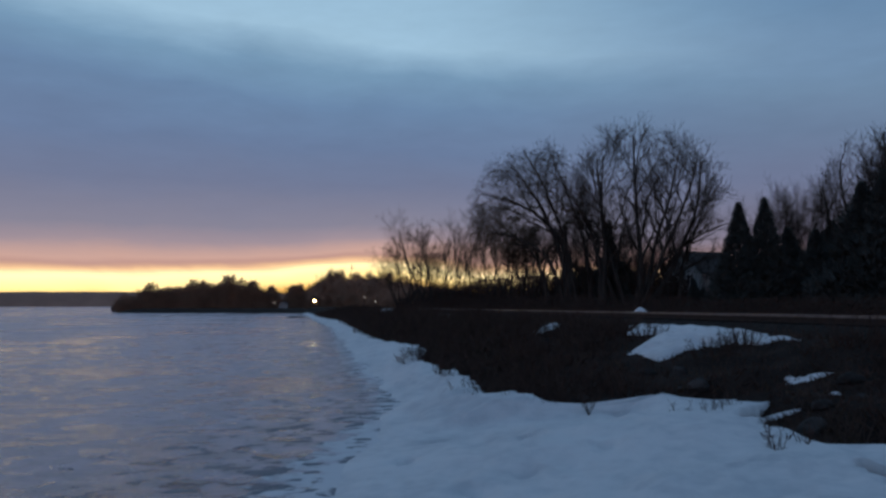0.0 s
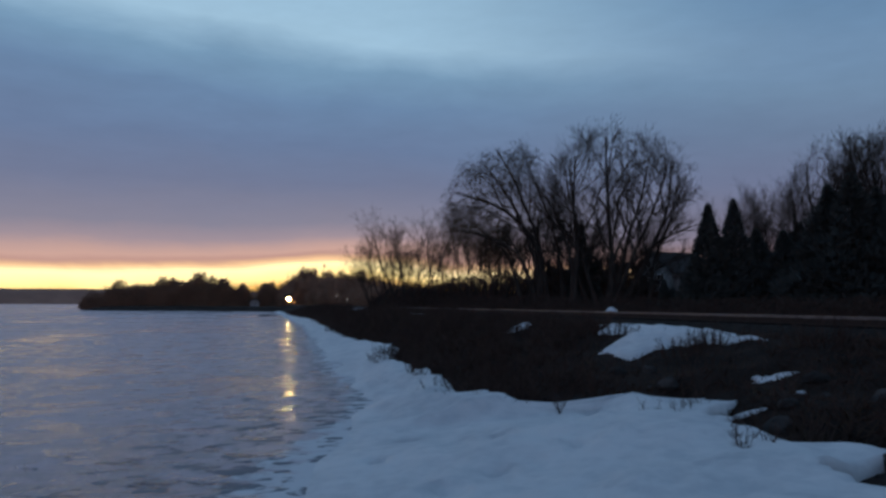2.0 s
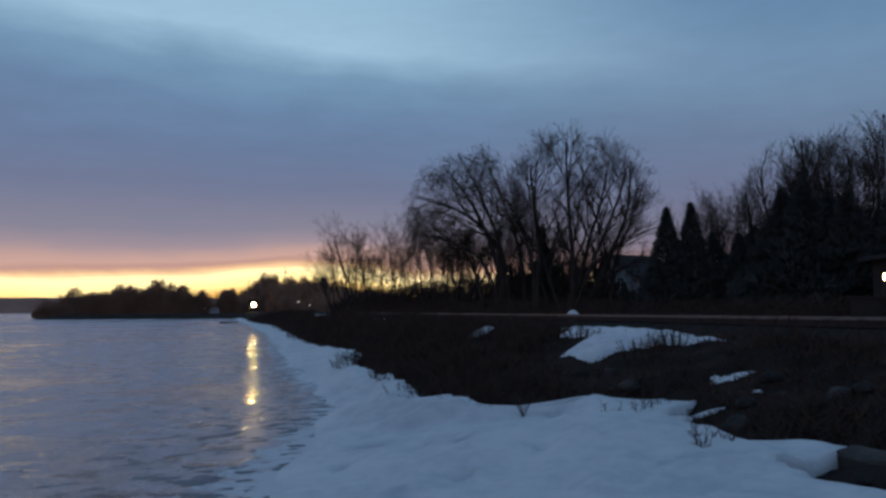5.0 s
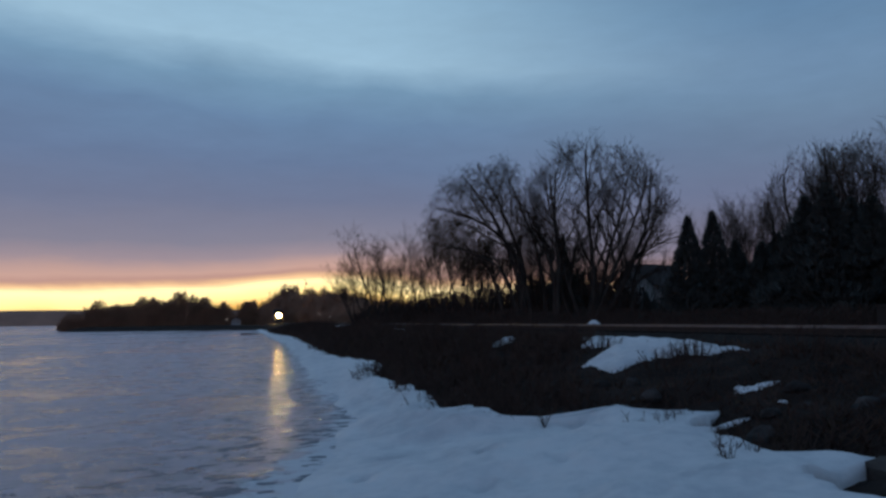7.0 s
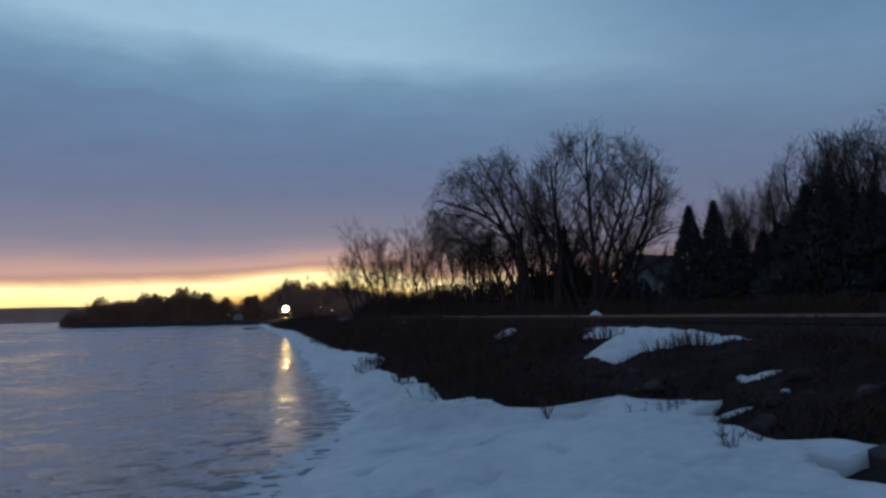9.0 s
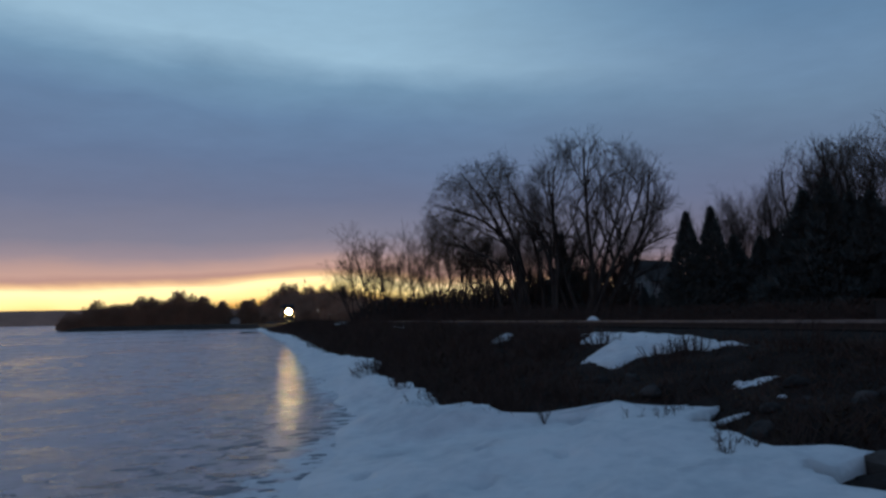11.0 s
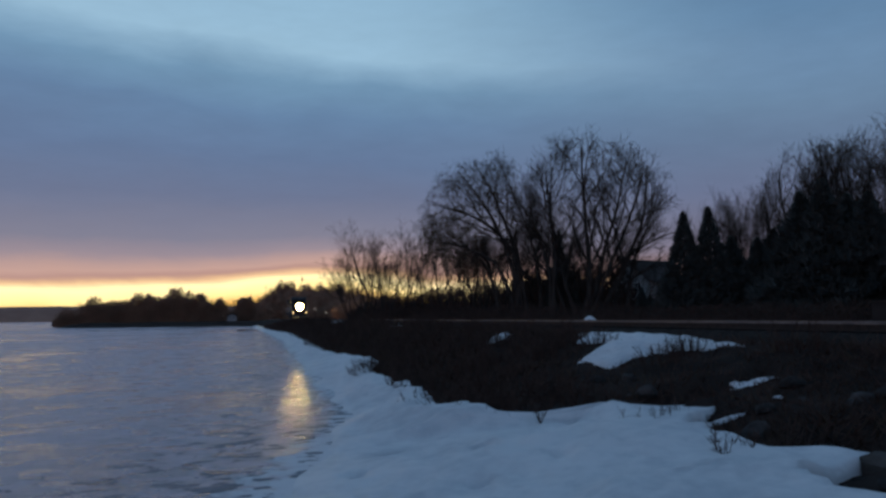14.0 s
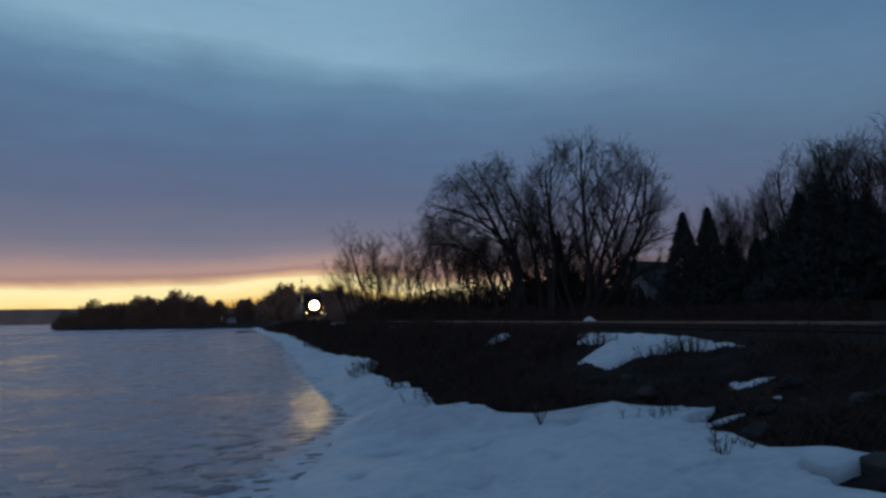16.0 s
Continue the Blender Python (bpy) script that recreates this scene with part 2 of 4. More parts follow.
# ---- mesh helpers ----
class Geo:
    """Vertices and faces gathered before they become a mesh."""

    def __init__(self):
        self.v, self.f = [], []

    def tube(self, pts, radii, n=5, cap=False):
        base = len(self.v)
        for i, p in enumerate(pts):
            d = pts[min(i + 1, len(pts) - 1)] - pts[max(i - 1, 0)]
            d.normalize()
            a = d.orthogonal().normalized()
            c = d.cross(a)
            for k in range(n):
                w = 2 * math.pi * k / n
                self.v.append(p + radii[i] * (math.cos(w) * a + math.sin(w) * c))
        for i in range(len(pts) - 1):
            for k in range(n):
                k2 = (k + 1) % n
                self.f.append((base + i * n + k, base + i * n + k2, base + (i + 1) * n + k2, base + (i + 1) * n + k))
        if cap:
            self.f.append(tuple(base + k for k in reversed(range(n))))
            self.f.append(tuple(base + (len(pts) - 1) * n + k for k in range(n)))

    def blade(self, p, d, width, rng):
        """A slim three-sided spike."""
        a = d.orthogonal().normalized()
        a.rotate(Matrix.Rotation(rng.uniform(0, 6.28), 3, d.normalized()))
        c = d.normalized().cross(a)
        b = len(self.v)
        self.v += [p + a * width, p - a * width * 0.5 + c * width * 0.87, p - a * width * 0.5 - c * width * 0.87, p + d]
        self.f += [(b, b + 1, b + 3), (b + 1, b + 2, b + 3), (b + 2, b, b + 3)]

    def box(self, x0, y0, z0, x1, y1, z1):
        b = len(self.v)
        self.v += [Vector((x, y, z)) for z in (z0, z1) for y in (y0, y1) for x in (x0, x1)]
        self.f += [tuple(b + i for i in q) for q in ((0, 2, 3, 1), (4, 5, 7, 6), (0, 1, 5, 4), (2, 6, 7, 3), (0, 4, 6, 2), (1, 3, 7, 5))]

    def prism(self, outline, x0, x1):
        """An outline of (y, z) pulled along x."""
        b, n = len(self.v), len(outline)
        self.v += [Vector((x, y, z)) for x in (x0, x1) for y, z in outline]
        self.f += [tuple(b + i for i in reversed(range(n))), tuple(b + n + i for i in range(n))]
        self.f += [(b + i, b + (i + 1) % n, b + n + (i + 1) % n, b + n + i) for i in range(n)]

    def mesh(self, name, mat, smooth=False, bevel=0.0):
        me = bpy.data.meshes.new(name)
        me.from_pydata([tuple(v) for v in self.v], [], self.f)
        me.materials.append(mat)
        bm = bmesh.new()
        bm.from_mesh(me)
        bmesh.ops.recalc_face_normals(bm, faces=bm.faces)
        if bevel:
            bmesh.ops.bevel(bm, geom=list(bm.edges), offset=bevel, segments=2, affect="EDGES", clamp_overlap=True)
        for f in bm.faces:
            f.smooth = smooth
        bm.to_mesh(me)
        bm.free()
        return me


def thing(name, label, category, at=(0, 0, 0), turn=0.0, group="", kind=""):
    ob = new(name)
    ob.matrix_basis = pose(*at, 0, 0, turn)
    return tagged(ob, label, category, group, kind)


def part(name, geo, mat, parent, label="", smooth=False, bevel=0.0):
    ob = new(name, geo.mesh(name, mat, smooth, bevel))
    ob.parent = parent
    return tagged(ob, label) if label else ob


def lone(name, geo, mat, label, category, kind="", smooth=False, bevel=0.0, group=""):
    return tagged(new(name, geo.mesh(name, mat, smooth, bevel)), label, category, group, kind)


def smooth_step(a, b, x):
    t = min(1.0, max(0.0, (x - a) / (b - a)))
    return t * t * (3 - 2 * t)


def n3(x, y, z=0.0):
    return noise.noise(Vector((x, y, z)))


# ---- ground ----
TRACK_X, RAIL_Z = 12.0, 1.48


def bank_edge(y):
    """Where the snow on the shore ends and the brush begins."""
    e = 5.08 + 1.42 * smooth_step(7.9, 9.8, y) - 3.0 * smooth_step(9.8, 10.35, y) - 0.6 * smooth_step(10.4, 11.4, y)
    e += (0.13 * n3(y * 4.6, 6.1) + 0.10 * n3(y * 11.0, 2.6)) * smooth_step(6.9, 7.6, y) * smooth_step(30, 14, y)
    e += 0.7 * smooth_step(20, 40, y) - 1.2 * smooth_step(60, 110, y)
    e += (0.25 + 0.34 * n3(y * 0.9, 3.1) + 0.26 * n3(y * 2.7, 8.2)) * smooth_step(10.5, 14, y) + 0.09 * n3(y * 7.0, 1.2) + 0.05 * n3(y * 17.0, 4.4)
    e += 1.15 * math.exp(-((y - 26.5) / 5.0) ** 2) + 0.5 * smooth_step(32, 50, y) + 1.2 * smooth_step(45, 85, y)
    return e - 0.75 * smooth_step(6.1, 5.2, y) + 0.85 * math.exp(-((y - 6.25) / 0.31) ** 2) - 0.15 * math.exp(-((y - 7.4) / 0.45) ** 2)


def shore(y):
    """The waterline; far along it swings out to a wooded point."""
    return 1.2 - 45 * smooth_step(178, 212, y) + 30 * smooth_step(236, 262, y) + 0.5 * n3(y * 0.05, 0.5)


def land(x, y):
    """Height of the ground."""
    s = shore(y)
    if y > 170 and x < s - 1.5:
        return -0.6
    e = min(bank_edge(y), 5.3)
    up = smooth_step(e - 0.8, TRACK_X - 2.0, x)
    h = 0.03 + 1.14 * up - 0.5 * smooth_step(e - 0.5, e - 1.2, x)
    h += 0.18 * n3(x * 0.7, y * 0.5, 2) * smooth_step(3.5, 6, x) * smooth_step(9.6, 8, x) + 0.06 * n3(x * 2.2, y * 2.0, 5) * smooth_step(2, 4, x)
    if x > TRACK_X - 3.2:
        h += (1.10 - h) * smooth_step(TRACK_X - 3.2, TRACK_X - 2.4, x)
    h += 0.2 * n3(x * 0.06, y * 0.06) * smooth_step(16, 30, x)
    if y > 170:
        k = smooth_step(170, 185, y)
        far = 1.1 * smooth_step(s - 1.5, s + 6, x) - 0.6 * smooth_step(s + 1, s - 1.5, x)
        h += (far - h) * k * smooth_step(9, 4, x)
    return h


def graded(a, b, fine, grow, start):
    """Grid lines from a to b, fine near start and wider away from it."""
    out, d, p = [start], fine, start
    while p < b:
        p += d
        out.append(p)
        d *= grow
    d, p, left = fine, start, []
    while p > a:
        p -= d
        left.append(p)
        d *= grow
    return left[::-1] + out


def sheet(xs, ys, height):
    g = Geo()
    for y in ys:
        for x in xs:
            g.v.append(Vector((x, y, height(x, y))))
    w = len(xs)
    g.f = [(j * w + i, j * w + i + 1, (j + 1) * w + i + 1, (j + 1) * w + i) for j in range(len(ys) - 1) for i in range(w - 1)]
    return g


def build_ground():
    xs = graded(-90, 420, 0.22, 1.045, 5.0)
    ys = graded(-60, 900, 0.25, 1.035, 9.0)
    lone("ground", sheet(xs, ys, land), SOIL, "dark soil and matted dead grass of the railway embankment", "ground", "structure", True)
    g = Geo()
    g.v = [Vector(p) for p in ((-4200, -900, -0.7), (4200, -900, -0.7), (4200, 4200, -0.7), (-4200, 4200, -0.7))]
    g.f = [(0, 1, 2, 3)]
    lone("lake_bed", g, SOIL, "dark lake bed and land under ice reaching the horizon", "ground", "structure")
    g = Geo()
    g.v = [Vector(p) for p in ((-4200, -900, 0), (6, -900, 0), (6, 4200, 0), (-4200, 4200, 0))]
    g.f = [(0, 1, 2, 3)]
    lone("lake_ice", g, ICE, "grey-blue wet lake ice with frosted patches reaching the far shore", "ice", "structure")


def snow_height(x, y, u):
    h = 0.02 - 0.16 * math.exp(-((x - 4.45) / 0.22) ** 2) * smooth_step(8.4, 9.6, y) * smooth_step(11, 10, y)
    h += 0.40 * smooth_step(0.0, 0.9, u) * (1.0 - 0.45 * smooth_step(12, 40, y)) * (0.92 + 0.18 * smooth_step(11, 8, y))
    h += -0.13 * smooth_step(4.6, 5.3, x) * smooth_step(7.2, 6.6, y)
    h += (0.10 * n3(x * 0.9, y * 0.7, 4) + 0.06 * n3(x * 2.6, y * 2.3, 7) + 0.025 * n3(x * 6.5, y * 6.0, 3)) * smooth_step(0.0, 0.5, u)
    return h


def build_snow_bank():
    """Snow along the shore, thin where it runs out on the ice and with a broken lip at the brush."""
    ys = graded(-14, 178, 0.09, 1.012, 8.5)
    cols, g = 46, Geo()
    prints = [(1.23, 8.15, 0.10), (1.75, 9.2, 0.08), (2.6, 8.1, 0.12), (2.2, 6.9, 0.10), (3.1, 7.2, 0.09), (1.6, 6.6, 0.10), (0.95, 10.4, 0.09)]
    for y in ys:
        a = 2.0 * smooth_step(5.5, 15.0, y) + 1.4 * smooth_step(15.0, 65.0, y) - 0.05 + (0.25 + 0.25 * smooth_step(12, 30, y)) * n3(y * 0.8, 9.4)
        b = bank_edge(y)
        for i in range(cols):
            u = i / (cols - 3)
            if u <= 1:
                x = a + (b - a) * u
                z = snow_height(x, y, u) - 0.035 * smooth_step(0.12, 0.0, u)
                for px, py, r in prints:
                    d2 = ((x - px) ** 2 + ((y - py) / 1.5) ** 2) / r ** 2
                    z -= 0.13 * math.exp(-d2 * d2)
            else:
                k = i - (cols - 3)
                x, z = b + 0.03 * k, (snow_height(b, y, 1) - 0.10 * k if k == 1 else -0.25)
            g.v.append(Vector((x, y, z)))
    g.f = [(j * cols + i, j * cols + i + 1, (j + 1) * cols + i + 1, (j + 1) * cols + i) for j in range(len(ys) - 1) for i in range(cols - 1)]
    lone("snow_bank", g, SNOW, "blue-white crusted snow bank with footprints along the shore", "snow", "structure", True)


def snow_patch(cx, cy, rx, ry, turn, thick, seed, holes=0.0):
    """A lingering patch of old snow, ragged in outline, on the embankment."""
    g, rings, n = Geo(), 14, 56
    c, s = math.cos(radians(turn)), math.sin(radians(turn))
    for k in range(rings + 1):
        q = k / rings
        for i in range(n):
            w = 2 * math.pi * i / n
            wob = 1 + 0.5 * n3(math.cos(w) * 1.6 + seed, math.sin(w) * 1.6) + 0.35 * n3(math.cos(w) * 5 + seed, math.sin(w) * 5, 3)
            lx, ly = rx * q * wob * math.cos(w), ry * q * wob * math.sin(w)
            x, y = cx + c * lx - s * ly, cy + s * lx + c * ly
            g.v.append(Vector((x, y, land(x, y) + thick * (1 - q ** 3) * (0.8 + 0.5 * n3(x * 2, y * 2, seed)) - 0.05 * (k == rings) - holes * (0.35 + n3(x * 3.5, y * 3.5, seed + 3)))))
    g.f = [(k * n + i, k * n + (i + 1) % n, (k + 1) * n + (i + 1) % n, (k + 1) * n + i) for k in range(rings) for i in range(n)]
    lone("snow_patch", g, SNOW, "patch of old blue-white snow lying among the brush", "snow", "", True, group="snow patches on the embankment")


PATCHES = ((9.2, 16.6, 0.5, 2.8, 0, 0.15), (7.7, 14.2, 1.0, 1.0, 20, 0.22), (8.5, 13.4, 0.3, 1.3, 12, 0.13), (7.35, 9.95, 0.34, 0.11, -15, 0.06), (8.25, 16.4, 0.55, 1.2, 6, 0.14),
           (7.55, 22.2, 0.40, 0.75, 0, 0.18), (9.2, 72, 0.7, 5, 0, 0.35), (9.4, 46, 0.5, 1.4, 0, 0.14), (7.0, 8.9, 0.08, 0.05, 5, 0.05), (5.95, 8.7, 0.3, 0.05, -20, 0.05))
THIN_PATCHES = ((8.1, 6.25, 1.45, 0.8, 43, 0.09), (7.1, 5.3, 0.75, 0.5, 45, 0.08), (8.85, 7.3, 0.7, 0.12, -75, 0.07))


def build_patches():
    for k, row in enumerate(PATCHES + THIN_PATCHES):
        snow_patch(*row, 10.0 * k, 0.075 if row in THIN_PATCHES else 0.0)


def build_heap():
    """Ploughed snow left behind the railway."""
    g, rings, n, at = Geo(), 10, 28, (16.6, 34.4)
    for k in range(rings + 1):
        q = k / rings
        for i in range(n):
            w = 2 * math.pi * i / n
            r = q * (1 + 0.25 * n3(math.cos(w) * 1.5, math.sin(w) * 1.5, 8))
            x, y = at[0] + 0.6 * r * math.cos(w), at[1] + 0.5 * r * math.sin(w)
            g.v.append(Vector((x, y, land(x, y) - 0.05 + 0.50 * (1 - q ** 4) * (0.85 + 0.4 * n3(x * 2.2, y * 2.2, 3)))))
    g.f = [(k * n + i, k * n + (i + 1) % n, (k + 1) * n + (i + 1) % n, (k + 1) * n + i) for k in range(rings) for i in range(n)]
    lone("snow_heap", g, SNOW, "small heap of ploughed old snow behind the railway", "snow", "", True)


build_heap()
build_ground()
build_snow_bank()
build_patches()


# ---- trees and shrubs ----
def wander(p, d, length, k, rng, bend, up):
    """A crooked line of k steps from p."""
    pts, d = [p.copy()], d.normalized()
    for _ in range(k):
        d = (d + Vector((rng.gauss(0, bend), rng.gauss(0, bend), rng.gauss(0, bend) + up))).normalized()
        p = p + d * (length / k)
        pts.append(p)
    return pts


def outside(p, env, slack):
    cx, cz, rx, rz = env
    return ((p.x - cx) / rx) ** 2 + (p.y / (rx * 1.1)) ** 2 + ((p.z - cz) / rz) ** 2 > slack


def sprout(wood, crown, pts, r0, r1, level, rng, s, env=None):
    """Draw a limb and grow the next level along it. s: the kind of tree; env: the crown's centre and half sizes."""
    share = 1.0
    if env:
        slack, keep = rng.uniform(0.8, 1.15 + 0.08 * level), []
        for i, p in enumerate(pts):
            if i > 1 and outside(p, env, slack) and (level > 0 or p.z > env[1]):
                break
            keep.append(p)
        share, pts = len(keep) / len(pts), keep
        if level > 1 and outside(pts[0], env, 1.25):
            return
    n = len(pts)
    radii = [r0 + (r1 - r0) * i / (n - 1) for i in range(n)]
    (wood if level < 2 else crown).tube(pts, radii, (8, 6, 4, 3, 3)[level])
    if level >= s["levels"]:
        return
    count, ratio, angle = max(2, round(s["count"][level] * share)), s["ratio"][level], s["angle"][level]
    length = sum((pts[i + 1] - pts[i]).length for i in range(n - 1))
    for c in range(count):
        q = s["from"][level] + (1 - s["from"][level]) * (c + rng.random()) / count
        i = min(int(q * (n - 1)), n - 2)
        p = pts[i].lerp(pts[i + 1], q * (n - 1) - i)
        d = (pts[i + 1] - pts[i]).normalized()
        side = d.orthogonal().normalized()
        side.rotate(Matrix.Rotation(c * 2.4 + rng.uniform(-0.6, 0.6), 3, d))
        a = radians(angle * rng.uniform(0.6, 1.3))
        nd = d * math.cos(a) + side * math.sin(a)
        nl = max(length * ratio * rng.uniform(0.65, 1.2) * (1.15 - 0.55 * q), (2.2, 1.6, 1.1, 0.8)[level] * s["least"])
        r = max(s["min_r"], (r0 + (r1 - r0) * q) * s["thin"])
        kid = wander(p, nd, nl, (6, 5, 4, 3)[level], rng, s["bend"] * (1.0, 0.9, 0.7, 0.6)[level], s["up"][level])
        sprout(wood, crown, kid, r, max(s["min_r"] * 0.6, r * 0.35), level + 1, rng, s, env)


OAK = dict(levels=4, count=(10, 6, 5, 4), ratio=(0.46, 0.5, 0.5, 0.6), angle=(40, 38, 36, 32), up=(0.07, 0.07, 0.05, 0.03), bend=0.15, thin=0.62, min_r=0.010, least=1.0)
OAK["from"] = (0.25, 0.2, 0.15, 0.1)
ELM = dict(levels=4, count=(8, 5, 4, 3), ratio=(0.5, 0.5, 0.5, 0.6), angle=(30, 28, 28, 28), up=(0.10, 0.08, 0.06, 0.04), bend=0.10, thin=0.55, min_r=0.009, least=0.8)
ELM["from"] = (0.35, 0.2, 0.15, 0.1)
WEEP = dict(levels=4, count=(9, 6, 6, 5), ratio=(0.42, 0.45, 0.5, 0.9), angle=(44, 46, 46, 40), up=(0.05, 0.0, -0.08, -0.28), bend=0.12, thin=0.55, min_r=0.009, least=0.9)
WEEP["from"] = (0.4, 0.2, 0.15, 0.15)
SLIM = dict(levels=3, count=(11, 7, 6), ratio=(0.44, 0.45, 0.55), angle=(36, 36, 36), up=(0.06, 0.05, 0.03), bend=0.12, thin=0.5, min_r=0.010, least=0.7)
SLIM["from"] = (0.35, 0.15, 0.1)


def arc(x0, y0, lean, side, curve, length, rng):
    """A stem from (x0, y0): it leans by that angle towards +x, and bows by curve more on its way up."""
    p, pts, k = Vector((x0, y0, -0.3)), [Vector((x0, y0, -0.3))], 12
    off = rng.uniform(0, 50)
    for i in range(k):
        q = i / (k - 1)
        a = lean + curve * smooth_step(0.1, 1.0, q) + 0.22 * n3(off + q * 4.0, 1.3)
        d = Vector((math.sin(a), side + 0.2 * n3(off + q * 4.0, 7.7), math.cos(a)))
        p = p + d.normalized() * (length / k)
        pts.append(p)
    return pts


def bare_tree(name, label, az, dist, stems, kind, seed, twig=TWIG, group="", env=None, tall=0.0):
    """A leafless tree: stems are (foot x, foot y, lean, lean in depth, bow, length, girth). tall: the height to which it has grown."""
    rng = random.Random(seed)
    wood, crown = Geo(), Geo()
    for x0, y0, lean, side, curve, length, r in stems:
        sprout(wood, crown, arc(x0, y0, lean, side, curve, length, rng), r, 0.045, 0, rng, kind, env)
    if tall:
        zs = sorted(v.z for v in crown.v)
        k = tall / zs[int(len(zs) * 0.995)]
        for g in (wood, crown):
            g.v = [v * k for v in g.v]
    x, y = polar(az, dist)
    t = thing(name, label, "tree", (x, y, land(x, y)), -az, group)
    part("trunk", wood, BARK, t, "", True)
    part("crown", crown, twig, t, "fine leafless twigs")
    return t


def clump(rng, count, length, girth, spread):
    """Stems of a many-stemmed small tree, fanning out from one stool."""
    out = []
    for i in range(count):
        q = (i + rng.random()) / count * 2 - 1
        out.append((q * 0.35, rng.uniform(-0.3, 0.3), q * spread, rng.gauss(0, 0.12), -0.35 * q * spread + rng.gauss(0, 0.12), length * rng.uniform(0.75, 1.05), girth * rng.uniform(0.7, 1.2)))
    return out


def shrub_geo(rng, radius, height, stems, twigs=7, root=0.7):
    """Leafless shrub: many thin stems that fork."""
    g = Geo()
    for _ in range(stems):
        a, q = rng.uniform(0, 6.28), rng.random() ** 0.6
        p = Vector((math.cos(a) * q * radius * root, math.sin(a) * q * radius * root, -0.1))
        d = Vector((math.cos(a) * q * 0.6 + rng.gauss(0, 0.15), math.sin(a) * q * 0.6 + rng.gauss(0, 0.15), 1))
        h = height * rng.uniform(0.55, 1.05) * (1.1 - 0.45 * q)
        pts = wander(p, d, h, 4, rng, 0.13, 0.03)
        g.tube(pts, [0.010 * height ** 0.6 * (1 - 0.7 * i / 4) + 0.003 for i in range(5)], 3)
        for _ in range(twigs):
            i = rng.randint(1, 3)
            o = pts[i].lerp(pts[i + 1], rng.random())
            w = Vector((rng.gauss(0, 0.6), rng.gauss(0, 0.6), rng.uniform(0.2, 1.0))).normalized()
            g.blade(o, w * h * rng.uniform(0.15, 0.38), 0.004 * height ** 0.6 + 0.002, rng)
    return g


def thicket_geo(rng, width, depth, height, count, spike=1.0, bumps=0.25, slim=0.011):
    """A dense far clump of stems and twigs with an uneven top."""
    g = Geo()
    off = rng.uniform(0, 99)
    for _ in range(count):
        x, y = rng.uniform(-width / 2, width / 2), rng.uniform(-depth / 2, depth / 2)
        edge = 1 - abs(2 * x / width) ** 3
        top = height * max(0.4, edge) * (0.92 + 0.35 * n3(x * 0.35 + off, y * 0.3) + bumps * n3(x * 1.3 + off, 4))
        z = top * rng.random() ** 0.8 * 0.92
        d = Vector((rng.gauss(0, 0.45 / spike), rng.gauss(0, 0.45 / spike), rng.uniform(0.3, 1)))
        g.blade(Vector((x, y, z)), d.normalized() * height * rng.uniform(0.08, 0.26) * spike, height * slim, rng)
    for _ in range(count // 25):
        x, y = rng.uniform(-width / 2.2, width / 2.2), rng.uniform(-depth / 2, depth / 2)
        pts = wander(Vector((x, y, -0.5)), Vector((rng.gauss(0, 0.12), rng.gauss(0, 0.12), 1)), height * rng.uniform(0.6, 0.95), 4, rng, 0.08, 0.02)
        g.tube(pts, [height * 0.012 * (1 - 0.2 * i) for i in range(5)], 3)
    return g


def conifer(name, label, x, y, height, radius, seed, count=1700, ragged=0.25, group=""):
    """An evergreen: a trunk and many small sprays of foliage in a pointed crown."""
    rng = random.Random(seed)
    g, tr = Geo(), Geo()
    tr.tube([Vector((0, 0, -0.3)), Vector((0, 0, height * 0.5)), Vector((0, 0, height * 0.97))], [radius * 0.12, radius * 0.08, 0.02], 7)
    for _ in range(count):
        q = rng.random() ** 1.35
        z = height * (0.03 + 0.95 * q)
        a = rng.uniform(0, 6.28)
        lump = 1 + ragged * n3(math.cos(a) * 1.5 + seed, math.sin(a) * 1.5, z * 0.9) + ragged * 0.7 * n3(a * 2.0, z * 2.5, seed)
        r = radius * (1 - q) ** 0.95 * min(1, 0.7 + 4 * q) * lump * (0.55 + 0.5 * rng.random() ** 0.5)
        o = Vector((math.cos(a) * r, math.sin(a) * r, z))
        d = Vector((math.cos(a) * 0.6 + rng.gauss(0, 0.3), math.sin(a) * 0.6 + rng.gauss(0, 0.3), rng.uniform(0.1, 1.1))).normalized()
        L = rng.uniform(0.25, 0.6) * (0.4 + 0.6 * radius / 1.5) * (0.4 + 0.6 * (1 - q))
        for _ in range(3):
            w = (d + Vector((rng.gauss(0, 0.35), rng.gauss(0, 0.35), rng.gauss(0, 0.35)))).normalized()
            g.blade(o, w * L, L * 0.16, rng)
    t = thing(name, label, "tree", (x, y, land(x, y)), 0, group)
    part("trunk", tr, BARK, t, "", True)
    part("foliage", g, NEEDLE, t, "dark green needle sprays")
    return t


def polar(az, dist):
    return dist * math.sin(radians(az)), dist * math.cos(radians(az))


